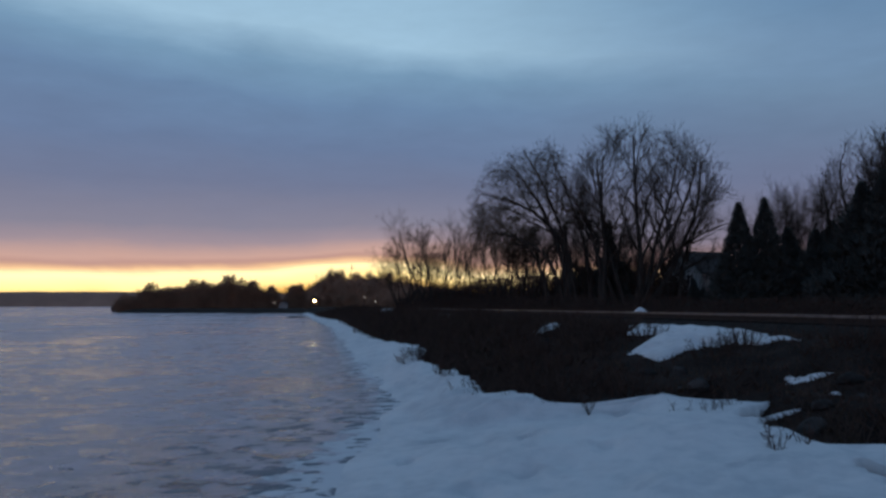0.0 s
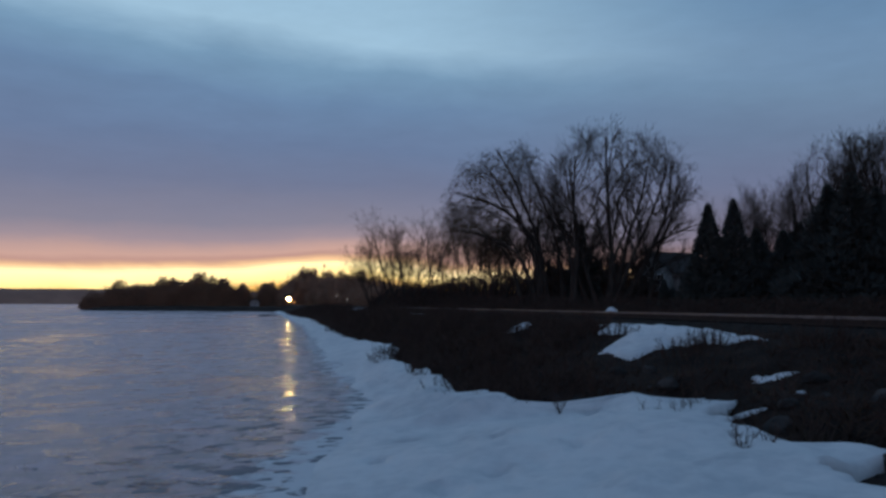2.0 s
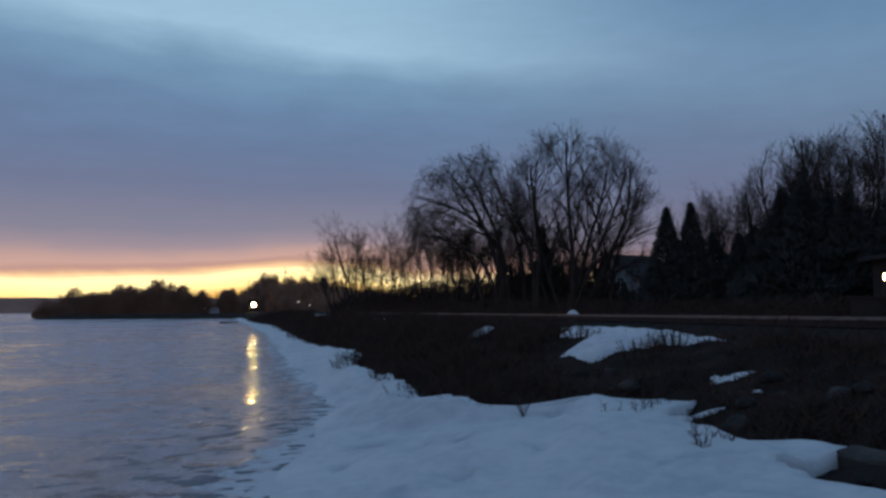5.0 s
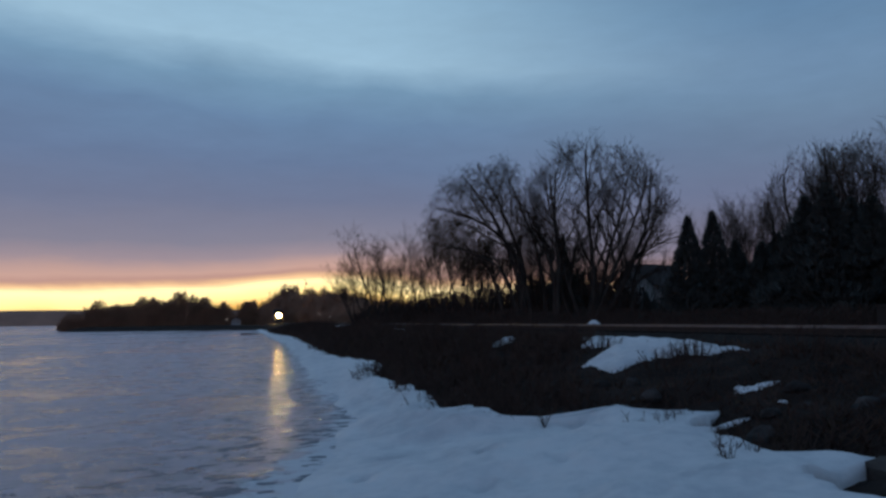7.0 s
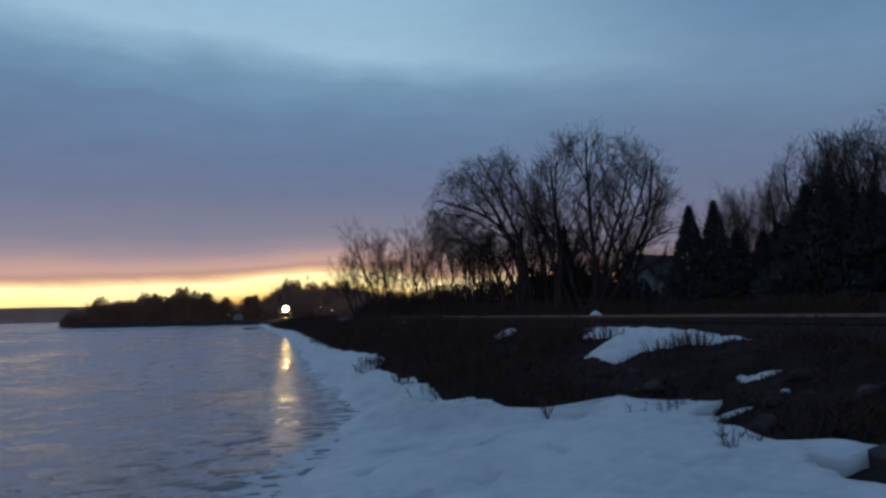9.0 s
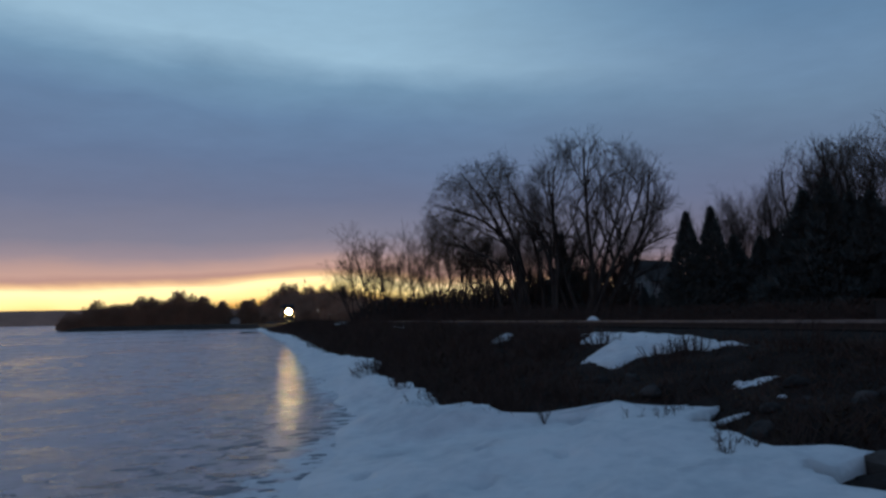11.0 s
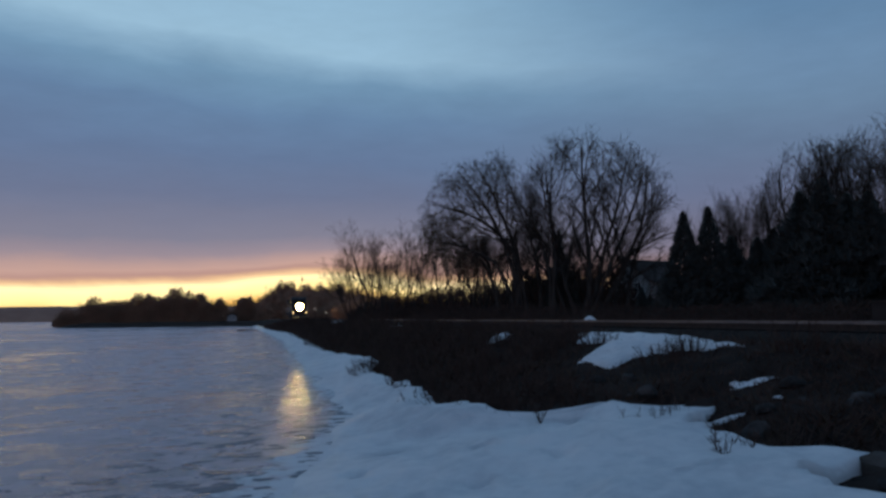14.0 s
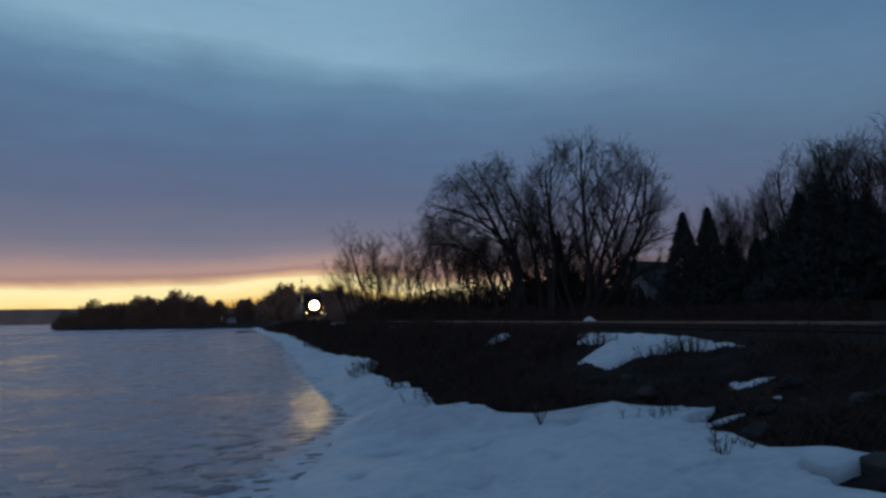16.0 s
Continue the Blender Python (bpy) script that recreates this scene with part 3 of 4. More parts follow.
def build_trees():
    bare_tree("willow_tree", "large leafless willow with arching limbs and drooping twigs", 20.7, 68,
              [(0.2, 0.0, -0.12, 0.05, -1.2, 15.5, 0.30), (0.0, 0.2, -0.18, -0.1, -0.55, 16.5, 0.28), (0.6, 0.0, -0.06, 0.1, -0.42, 16.0, 0.26), (1.9, 0.3, 0.02, 0.0, -0.45, 14.0, 0.24),
               (-0.3, -0.2, -0.30, -0.1, -1.2, 12.5, 0.22), (-1.6, 0.6, -0.15, 0.15, -0.9, 11.5, 0.2)], WEEP, 11, WILLOW, env=(-3.1, 8.2, 5.8, 6.8))
    bare_tree("deciduous_tree", "broad leafless deciduous tree with several spreading stems", 25.3, 66,
              [(-2.7, 0.2, -0.02, 0.0, -0.50, 13.5, 0.22), (-2.5, -0.3, 0.06, 0.05, -0.22, 15.0, 0.25), (-0.3, 0.3, -0.24, 0.1, 0.28, 15.5, 0.24), (0.0, -0.2, 0.10, -0.05, -0.16, 16.5, 0.28),
               (0.1, 0.4, 0.22, 0.1, 0.05, 15.0, 0.24), (0.6, 0.0, 0.50, 0.0, -0.42, 16.0, 0.27), (3.4, 0.3, 0.16, 0.0, 0.22, 12.5, 0.18), (-1.2, 1.5, -0.2, 0.2, -0.2, 14.0, 0.18), (0.3, -0.4, 0.36, -0.25, -0.1, 14.0, 0.2)], OAK, 5,
              env=(0.7, 8.8, 6.8, 7.1))
    for k, (az, d) in enumerate(((16.8, 76), (18.3, 80), (19.6, 74), (21.0, 80), (22.6, 76), (24.6, 80))):
        bare_tree("scrub_tree", "low dense leafless scrub tree under the willow", az, d, clump(random.Random(300 + k), 5, 9.0, 0.11, 0.42), SLIM, 90 + k,
                  env=(0.0, 6.4, 2.8, 2.9), group="scrub trees under the willow")
    for k, (az, d, h, m) in enumerate(((8.3, 108, 9.6, 6), (9.5, 104, 10.8, 6), (10.7, 100, 13.2, 6), (12.0, 104, 11.4, 5), (13.5, 98, 12.8, 6), (15.2, 92, 11.0, 5),
                                       (17.4, 84, 9.0, 3), (26.8, 76, 9.0, 4), (27.9, 68, 9.5, 5), (28.8, 72, 7.0, 4))):
        bare_tree("young_tree", "slim leafless tree with several upright stems in the lineside scrub", az, d, clump(random.Random(40 + k), m - 1, h, 0.12, 0.62), SLIM, 60 + k,
                  group="slim lineside trees", tall=h)
    for k, (az, d, h) in enumerate(((34.8, 66, 9.8), (36.4, 64, 10.0), (37.7, 66, 10.8), (38.8, 62, 10.4))):
        bare_tree("young_tree", "slim leafless tree rising behind dark evergreens", az, d, clump(random.Random(140 + k), 4, h, 0.09, 0.3), ELM, 160 + k, group="slim trees behind evergreens", tall=h)
    for az, d, h, rx, kind, seed in ((40.9, 54, 10.9, 3.5, ELM, 31), (43.0, 56, 11.2, 3.3, ELM, 35), (45.2, 52, 11.3, 4.4, OAK, 33)):
        rng = random.Random(seed)
        bare_tree("deciduous_tree", "spreading leafless tree with a short stout trunk behind evergreens" if kind is OAK else "leafless deciduous tree standing behind dark evergreens", az, d,
                  clump(rng, 6, h, 0.2, 0.55 if kind is OAK else 0.4), kind, seed, env=(0.0, h * 0.58, rx, h * 0.45))
    for k, (az, d, h, r) in enumerate(((32.55, 50, 6.9, 1.8), (34.24, 50, 7.1, 1.75), (35.7, 52, 5.4, 1.6), (37.4, 50, 5.0, 1.9), (40.2, 47, 7.2, 2.4), (41.6, 46, 7.7, 2.5),
                                       (44.2, 46, 6.8, 2.3), (47.3, 46, 8.2, 1.9), (33.4, 54, 4.6, 1.6), (38.4, 55, 6.0, 2.0), (43.0, 49, 7.2, 2.4), (46.0, 49, 6.0, 2.2),
                                       (23.7, 72, 8.6, 1.5), (31.2, 56, 3.0, 0.9), (29.5, 60, 2.6, 0.6), (30.1, 61, 2.0, 0.6), (52.5, 42, 6.2, 2.2))):
        x, y = polar(az, d)
        tall = k < 2
        conifer("evergreen_tree", "pointed dark arborvitae beside the gardens" if tall else "broad dark evergreen with ragged foliage", x, y, h, r, 200 + k,
                3000 if r < 1.85 else 4200, 0.16 if tall else 0.8, "evergreens by the gardens")
    # woods along the far railway, taller the farther they stand
    for k, (az, d, el, w) in enumerate(((2.7, 430, 1.7, 20), (3.4, 380, 2.4, 18), (4.4, 330, 2.1, 22), (5.4, 280, 2.1, 20), (6.4, 250, 2.1, 20), (7.5, 210, 2.2, 18),
                                        (8.6, 175, 2.0, 18), (9.9, 150, 2.0, 16), (11.4, 130, 2.0, 15), (13.3, 118, 2.2, 15), (15.4, 108, 2.5, 15), (17.8, 100, 2.7, 15),
                                        (20.5, 94, 3.0, 15), (23.2, 90, 4.2, 13), (25.6, 88, 4.0, 13), (28.9, 84, 0.7, 10), (32.4, 84, 2.2, 10), (2.1, 560, 1.5, 24),
                                        (12.0, 80, 0.9, 10), (16.0, 66, 1.0, 9), (20.0, 56, 1.0, 9), (24.5, 48, 1.0, 9), (29.5, 42, 0.9, 9), (34.5, 38, 0.9, 8), (39.5, 34, 0.9, 7), (44.0, 31, 0.8, 6), (49.5, 30, 0.8, 7))):
        x, y = polar(az, d)
        h = (d * math.tan(radians(el)) + 0.6) * (1.12 if az < 8 else 0.92)
        g = thicket_geo(random.Random(500 + k), w, w * 0.5, h, 4200, 0.7)
        for v in g.v:
            v += Vector((x, y, land(x, y)))
        # beyond 140 m the thickets take the paler colour with haze painted in
        lone("thicket", g, HAZEWOOD if d > 140 else BRUSH, "dense dark leafless thicket behind the railway", "thicket", "stuff", group="thickets along the railway")
    # the wooded point and a lone round tree by the line
    for k, (az, d, el, w) in enumerate(((-10.9, 232, 0.8, 8), (-9.4, 228, 1.5, 9), (-8.2, 228, 1.5, 9), (-6.9, 226, 1.75, 10), (-5.6, 226, 1.9, 10), (-4.3, 226, 2.1, 10), (-2.9, 226, 1.95, 10),
                                        (-1.5, 226, 1.6, 9), (0.6, 232, 1.75, 6.5), (1.2, 300, 0.9, 9))):
        x, y = polar(az, d)
        g = thicket_geo(random.Random(700 + k), w, w * 0.5, d * math.tan(radians(el)) + 1.7, 6800, 0.6, 0.10, 0.008)
        for v in g.v:
            v += Vector((x, y, 0.2))
        # haze over the point is put into the wood's colour
        lone("thicket", g, HAZEWOOD, "dark leafless wood on the point beyond the ice", "thicket", "stuff", group="woods on the point")
    g = Geo()
    n = 150
    for i in range(n):
        a = radians(-75 + 150 * i / (n - 1))
        r = 2300
        top = 44 + 8 * n3(i * 0.12, 2.0) + 4 * n3(i * 0.9, 5.0)
        for rr, z in ((r, -2), (r + 60, top * 0.7), (r + 260, top)):
            g.v.append(Vector((math.sin(a) * rr, math.cos(a) * rr, z)))
    g.f = [(3 * i + k, 3 * i + 3 + k, 3 * i + 4 + k, 3 * i + 1 + k) for i in range(n - 1) for k in range(2)]
    lone("backdrop_hills", g, HAZEHILL, "low dark wooded hills on the far shore", "hills", "structure", True)


def before_patch(x, y, reach=3.0):
    """True on a snow patch and just before one, as seen from the ice."""
    d = Vector((x, y)).normalized()
    for cx, cy, rx, ry, turn, *_ in PATCHES + THIN_PATCHES:
        c, s = math.cos(radians(turn)), math.sin(radians(turn))
        for k in range(6):
            px, py = x + d.x * reach * k / 5 - cx, y + d.y * reach * k / 5 - cy
            if ((c * px + s * py) / (rx * 1.1)) ** 2 + ((c * py - s * px) / (ry * 1.1)) ** 2 < 1:
                return True
    return False


def build_brush():
    """Dead grass and tangled brush on the bank, and single shrubs at its edge."""
    rng = random.Random(17)
    g, straw = Geo(), Geo()
    for i in range(44000):
        y = 4 + 120 * rng.random() ** 2.2
        e = min(bank_edge(y), 5.5)
        x = e + 0.1 + (TRACK_X - 2.4 - e) * rng.random()
        if x < bank_edge(y) + 0.05 or (y < 6.5 and x < 5.75):
            continue
        z = land(x, y)
        tall = 0.14 + 0.35 * max(0, n3(x * 0.5, y * 0.35, 9)) + 0.018 * min(max(0, y - 8), 40) * (0.5 + 0.5 * rng.random())
        if before_patch(x, y):
            tall = 0.13 if x < 6.6 or y > 8.2 else 0.28
        d = Vector((rng.gauss(0, 0.95), rng.gauss(0, 0.95), 1)).normalized() * tall * rng.uniform(0.5, 1.3)
        (straw if rng.random() < 0.2 else g).blade(Vector((x, y, z - 0.03)), d, rng.uniform(0.006, 0.014) + 0.0006 * y, rng)
    lone("brush", g, BRUSH, "dark tangled dry brush covering the bank", "brush", "stuff")
    lone("dead_grass", straw, STRAW, "pale dead grass blades among the brush", "grass", "stuff")
    kinds = [shrub_geo(random.Random(800 + k), 0.8, 1.0, 34, 9).mesh("bare_shrub", BRUSH) for k in range(5)]
    weeds = [shrub_geo(random.Random(830 + k), 0.9, 0.8, 9, 6, 0.03).mesh("dry_weed", BRUSH) for k in range(4)]
    spots = []
    for i in range(150):
        y = 10.5 + 85 * rng.random() ** 1.7
        e = bank_edge(y)
        x = e + 0.15 + (TRACK_X - 3.0 - e) * rng.random() ** 1.4
        if before_patch(x, y):
            continue
        spots.append((x, y, rng.uniform(0.55, 1.05) * (0.75 + 0.006 * y)))
    spots += [(4.0, 9.9, 0.5), (5.05, 8.6, 0.6), (4.65, 6.75, 0.6), (4.45, 6.45, 0.55), (5.3, 8.9, 0.6), (5.2, 8.2, 0.5), (4.8, 6.55, 0.6), (4.9, 7.05, 0.45), (4.7, 8.75, 0.5), (5.6, 9.1, 0.6), (7.2, 12.2, 0.6), (7.9, 12.6, 0.6), (8.3, 12.9, 0.55),
              (7.25, 21.3, 0.8), (6.95, 20.6, 0.8), (7.1, 21.9, 0.7), (7.7, 15.6, 0.6), (7.5, 16.4, 0.7), (2.95, 15.2, 0.9), (3.0, 14.6, 0.8), (3.3, 19.0, 0.9)]
    for x, y, s in spots:
        edge = x < bank_edge(y)
        ob = new("dry_weed", rng.choice(weeds)) if edge else new("bare_shrub", rng.choice(kinds))
        ob.matrix_basis = pose(x, y, (0.30 if edge else land(x, y)) - 0.02, 0, 0, rng.uniform(0, 360)) @ Matrix.Diagonal((s, s, s, 1))
        tagged(ob, "thin dry brown weed poking out of the snow" if edge else "leafless brown shrub on the embankment", "shrub", "shrubs on the bank")


build_trees()
build_brush()


# ---- railway ----
def build_track():
    g = Geo()
    y0, y1 = -40.0, 900.0
    outline = ((-2.5, 0.95), (-1.6, 1.29), (1.6, 1.29), (2.5, 0.95))
    steps = [y0 + (y1 - y0) * (i / 90) ** 1.6 for i in range(91)]
    for y in steps:
        for x, z in outline:
            g.v.append(Vector((TRACK_X + x, y, z)))
    g.f = [(4 * i + k, 4 * i + k + 1, 4 * i + k + 5, 4 * i + k + 4) for i in range(90) for k in range(3)]
    bed = lone("track_bed", g, BALLAST, "dark crushed stone bed of the railway", "track bed", "structure")
    for side in (-1, 1):
        x = TRACK_X + side * 0.7525
        web, head = Geo(), Geo()
        web.box(x - 0.07, y0, RAIL_Z - 0.16, x + 0.07, y1, RAIL_Z - 0.145)
        web.box(x - 0.012, y0, RAIL_Z - 0.145, x + 0.012, y1, RAIL_Z - 0.04)
        head.box(x - 0.036, y0, RAIL_Z - 0.04, x + 0.036, y1, RAIL_Z)
        t = thing("rail", "long steel rail, rusty with a polished running surface", "rail", group="rails of the track")
        part("rail_web", web, RUST, t, "rust-brown rail web")
        part("rail_head", head, RAIL, t, "polished steel rail head")
    tie = Geo()
    tie.box(-1.3, -0.11, -0.14, 1.3, 0.11, 0.03)
    me = tie.mesh("railway_tie", TIE)
    rng = random.Random(8)
    for i in range(150):
        ob = new("railway_tie", me)
        ob.parent = bed
        ob.matrix_basis = pose(TRACK_X + rng.uniform(-0.03, 0.03), i * 0.55, RAIL_Z - 0.19, 0, 0, rng.uniform(-0.8, 0.8))


def build_locomotive():
    """A diesel road engine, nose first; y = 0 is the front coupler and the body lies towards +y."""
    loco = thing("locomotive", "dark diesel locomotive with lit headlight and ditch lights on the rails", "locomotive")

    def box_part(name, *b, mat=LOCO, bevel=0.04, label="", parent=None):
        g = Geo()
        g.box(*b)
        return part(name, g, mat, parent or loco, label, False, bevel)

    box_part("underframe", -1.5, 0.5, 1.0, 1.5, 20.5, 1.45, mat=BLACK)
    g = Geo()
    g.prism([(1.3, 1.45), (1.0, 1.75), (1.15, 2.75), (2.0, 2.95), (3.4, 3.0), (3.4, 1.45)], -0.85, 0.85)
    nose = part("nose", g, LOCO, loco, "sloped short hood", False, 0.06)
    g = Geo()
    g.prism([(3.4, 1.45), (3.3, 3.1), (3.55, 4.15), (3.9, 4.45), (5.6, 4.45), (5.8, 4.2), (5.8, 1.45)], -1.5, 1.5)
    cab = part("cab", g, LOCO, loco, "", False, 0.05)
    for side in (-1, 1):
        box_part("windscreen", min(side * 0.2, side * 1.2), 3.28, 3.3, max(side * 0.2, side * 1.2), 3.36, 3.95, mat=GLASS, bevel=0.01, parent=cab, label="dark windscreen pane")
        box_part("side_window", min(side * 1.49, side * 1.53), 3.9, 3.0, max(side * 1.49, side * 1.53), 5.3, 3.8, mat=GLASS, bevel=0.01, parent=cab)
    box_part("long_hood", -0.95, 5.8, 1.45, 0.95, 20.0, 4.1, bevel=0.12)
    box_part("radiator", -1.3, 16.2, 3.3, 1.3, 19.4, 4.3, mat=BLACK, bevel=0.08)
    box_part("dynamic_brake", -1.15, 9.5, 3.6, 1.15, 12.5, 4.35, bevel=0.1)
    box_part("fuel_tank", -1.35, 7.6, 0.35, 1.35, 13.4, 1.0, mat=BLACK, bevel=0.15)
    g = Geo()
    g.prism([(0.1, 0.15), (0.5, 1.0), (0.6, 1.0), (0.6, 0.15)], -1.4, 1.4)
    part("snow_plow", g, BLACK, loco, "black pilot plow", False, 0.02)
    box_part("coupler", -0.15, -0.25, 0.75, 0.15, 0.5, 1.05, mat=BLACK, bevel=0.05)
    for cy in (4.3, 16.7):
        bogie = box_part("bogie", -1.15, cy - 2.4, 0.45, 1.15, cy + 2.4, 0.95, mat=BLACK, bevel=0.08)
        for k in (-1, 0, 1):
            for side in (-1, 1):
                g = Geo()
                g.tube([Vector((side * 0.70, cy + k * 1.75, 0.5)), Vector((side * 0.84, cy + k * 1.75, 0.5))], [0.5, 0.5], 24, True)
                part("wheel", g, RAIL, bogie, "steel wheel")
    for side in (-1, 1):
        g = Geo()
        for k in range(12):
            y = 0.7 + k * 1.75
            g.tube([Vector((side * 1.45, y, 1.4)), Vector((side * 1.45, y, 2.45))], [0.018, 0.018], 5)
        g.tube([Vector((side * 1.45, 0.7, 2.45)), Vector((side * 1.45, 20.0, 2.45))], [0.018, 0.018], 5)
        part("handrail", g, POLE, loco, "pale walkway handrail")
        g = Geo()
        g.tube([Vector((side * 1.2, 0.62, 1.3)), Vector((side * 1.2, 0.42, 1.3))], [0.14, 0.16], 18, True)
        lamp = part("ditch_light", g, BLACK, loco, "ditch light housing")
        g = Geo()
        g.tube([Vector((side * 1.2, 0.41, 1.3)), Vector((side * 1.2, 0.37, 1.3))], [0.11, 0.09], 18, True)
        part("lens", g, DITCH, lamp, "glowing warm lens")
    g = Geo()
    g.tube([Vector((0, 1.25, 2.5)), Vector((0, 0.98, 2.5)), Vector((0, 0.90, 2.5))], [0.84, 0.88, 0.86], 32, True)
    head = part("headlight", g, BLACK, loco, "round headlight housing")
    # emissive disc behind the lens imitates the lamp's yellow glare
    g = Geo()
    g.tube([Vector((0, 0.895, 2.5)), Vector((0, 0.84, 2.5))], [0.78, 0.76], 32, True)
    part("glare_ring", g, GLARE_RING, head, "warm glowing ring added for headlight glare")
    # lens is wider than a true headlight, to fill the glare's core
    g = Geo()
    g.tube([Vector((0, 0.838, 2.5)), Vector((0, 0.79, 2.5))], [0.60, 0.56], 28, True)
    part("lens", g, BEAM, head, "bright headlight lens")
    return loco


build_track()
LOCOMOTIVE = build_locomotive()


# ---- houses and gardens ----
def house(name, label, x, y, turn, w, d, eave, ridge, wall_mat, windows, trim=POLE):
    """A gabled house: its front looks along -y before turning. windows: (x, z, width, height) on the front."""
    h = thing(name, label, "house", (x, y, land(x, y) - 0.1), turn)
    g = Geo()
    g.v = [Vector(p) for p in ((-w / 2, 0, 0), (w / 2, 0, 0), (w / 2, 0, eave), (0, 0, ridge), (-w / 2, 0, eave),
                               (-w / 2, d, 0), (w / 2, d, 0), (w / 2, d, eave), (0, d, ridge), (-w / 2, d, eave))]
    g.f = [(0, 1, 2, 3, 4), (9, 8, 7, 6, 5), (0, 5, 6, 1), (1, 6, 7, 2), (4, 9, 5, 0), (2, 7, 8, 3), (3, 8, 9, 4)]
    wall = part("wall", g, wall_mat, h, "clapboard walls")
    for k in range(int(eave / 0.18)):
        b = Geo()
        b.prism([(-0.022, 0.0), (-0.004, 0.18), (0.0, 0.18), (0.0, 0.0)], -w / 2, w / 2)
        ob = part("clapboard", b, wall_mat, wall)
        ob.location = (0, -0.001, k * 0.18)
    for side in (-1, 1):
        r = Geo()
        ex, ez = side * (w / 2 + 0.4), eave - 0.4 * (ridge - eave) / (w / 2)
        r.v = [Vector(p) for p in ((0, -0.5, ridge + 0.02), (ex, -0.5, ez), (ex, d + 0.5, ez), (0, d + 0.5, ridge + 0.02),
                                   (0, -0.5, ridge + 0.2), (ex, -0.5, ez + 0.18), (ex, d + 0.5, ez + 0.18), (0, d + 0.5, ridge + 0.2))]
        r.f = [(0, 1, 2, 3), (7, 6, 5, 4), (0, 4, 5, 1), (1, 5, 6, 2), (2, 6, 7, 3), (3, 7, 4, 0)]
        part("roof", r, SHINGLE, h, "dark shingle roof slope")
    for wx, wz, ww, wh in windows:
        f = Geo()
        for b in ((-ww / 2 - 0.1, wz - 0.1, -ww / 2, wz + wh + 0.1), (ww / 2, wz - 0.1, ww / 2 + 0.1, wz + wh + 0.1),
                  (-ww / 2, wz + wh, ww / 2, wz + wh + 0.1), (-ww / 2, wz - 0.1, ww / 2, wz), (-0.03, wz, 0.03, wz + wh)):
            f.box(wx + b[0], -0.07, b[1], wx + b[2], -0.02, b[3])
        win = part("window", f, trim, h, "painted window frame")
        p = Geo()
        p.box(wx - ww / 2, -0.045, wz, wx + ww / 2, -0.028, wz + wh)
        part("pane", p, GLASS, win, "dark glass pane")
    return h


def flagpole(x, y):
    z = land(x, y)
    t = thing("flagpole", "tall pale metal flagpole lit from below in a garden", "flagpole", (x, y, z))
    g = Geo()
    g.tube([Vector((0, 0, -0.1)), Vector((0, 0, 6.4))], [0.028, 0.014], 12, True)
    part("pole", g, MAST, t, "", True)
    g = Geo()
    g.tube([Vector((0, 0, 6.4)), Vector((0, 0, 6.43)), Vector((0, 0, 6.47)), Vector((0, 0, 6.5))], [0.02, 0.05, 0.05, 0.01], 10, True)
    part("finial", g, RAIL, t, "round metal finial", True)
    flag = thing("flag", "striped red, white and blue flag flying at half-mast", "flag", (x, y, z))
    W, H, n = 1.46, 0.80, 26

    def strip(name, u0, u1, v0, v1, mat, lift=0.0):
        g = Geo()
        m = max(2, int(n * (u1 - u0)))
        for i in range(m + 1):
            u = u0 + (u1 - u0) * i / m
            w = 0.10 * math.sin(u * 9.0) * (0.2 + u)
            for vv in (v0, v1):
                for off in (-0.004 - lift, 0.004 + lift):
                    sag = -0.10 * u * u + 0.05 * math.sin(u * 7 + 1.0)
                    g.v.append(Vector((0.05 + W * u * 0.97, w + off + 0.05 * vv, 2.9 + H * vv + sag)))
        for i in range(m):
            a = 4 * i
            g.f += [(a, a + 2, a + 6, a + 4), (a + 1, a + 5, a + 7, a + 3), (a, a + 4, a + 5, a + 1), (a + 2, a + 3, a + 7, a + 6)]
        g.f += [(0, 1, 3, 2), (4 * m, 4 * m + 2, 4 * m + 3, 4 * m + 1)]
        part(name, g, mat, flag, "", True)

    for k in range(13):
        strip("stripe", 0.4 if k > 5 else 0.0, 1.0, k / 13, (k + 1) / 13, FLAGWHITE if k % 2 else FLAGRED)
    strip("canton", 0.0, 0.4, 6 / 13, 1.0, FLAGBLUE)
    flag.matrix_basis = pose(x, y, z, 0, 0, -40)
    return flag


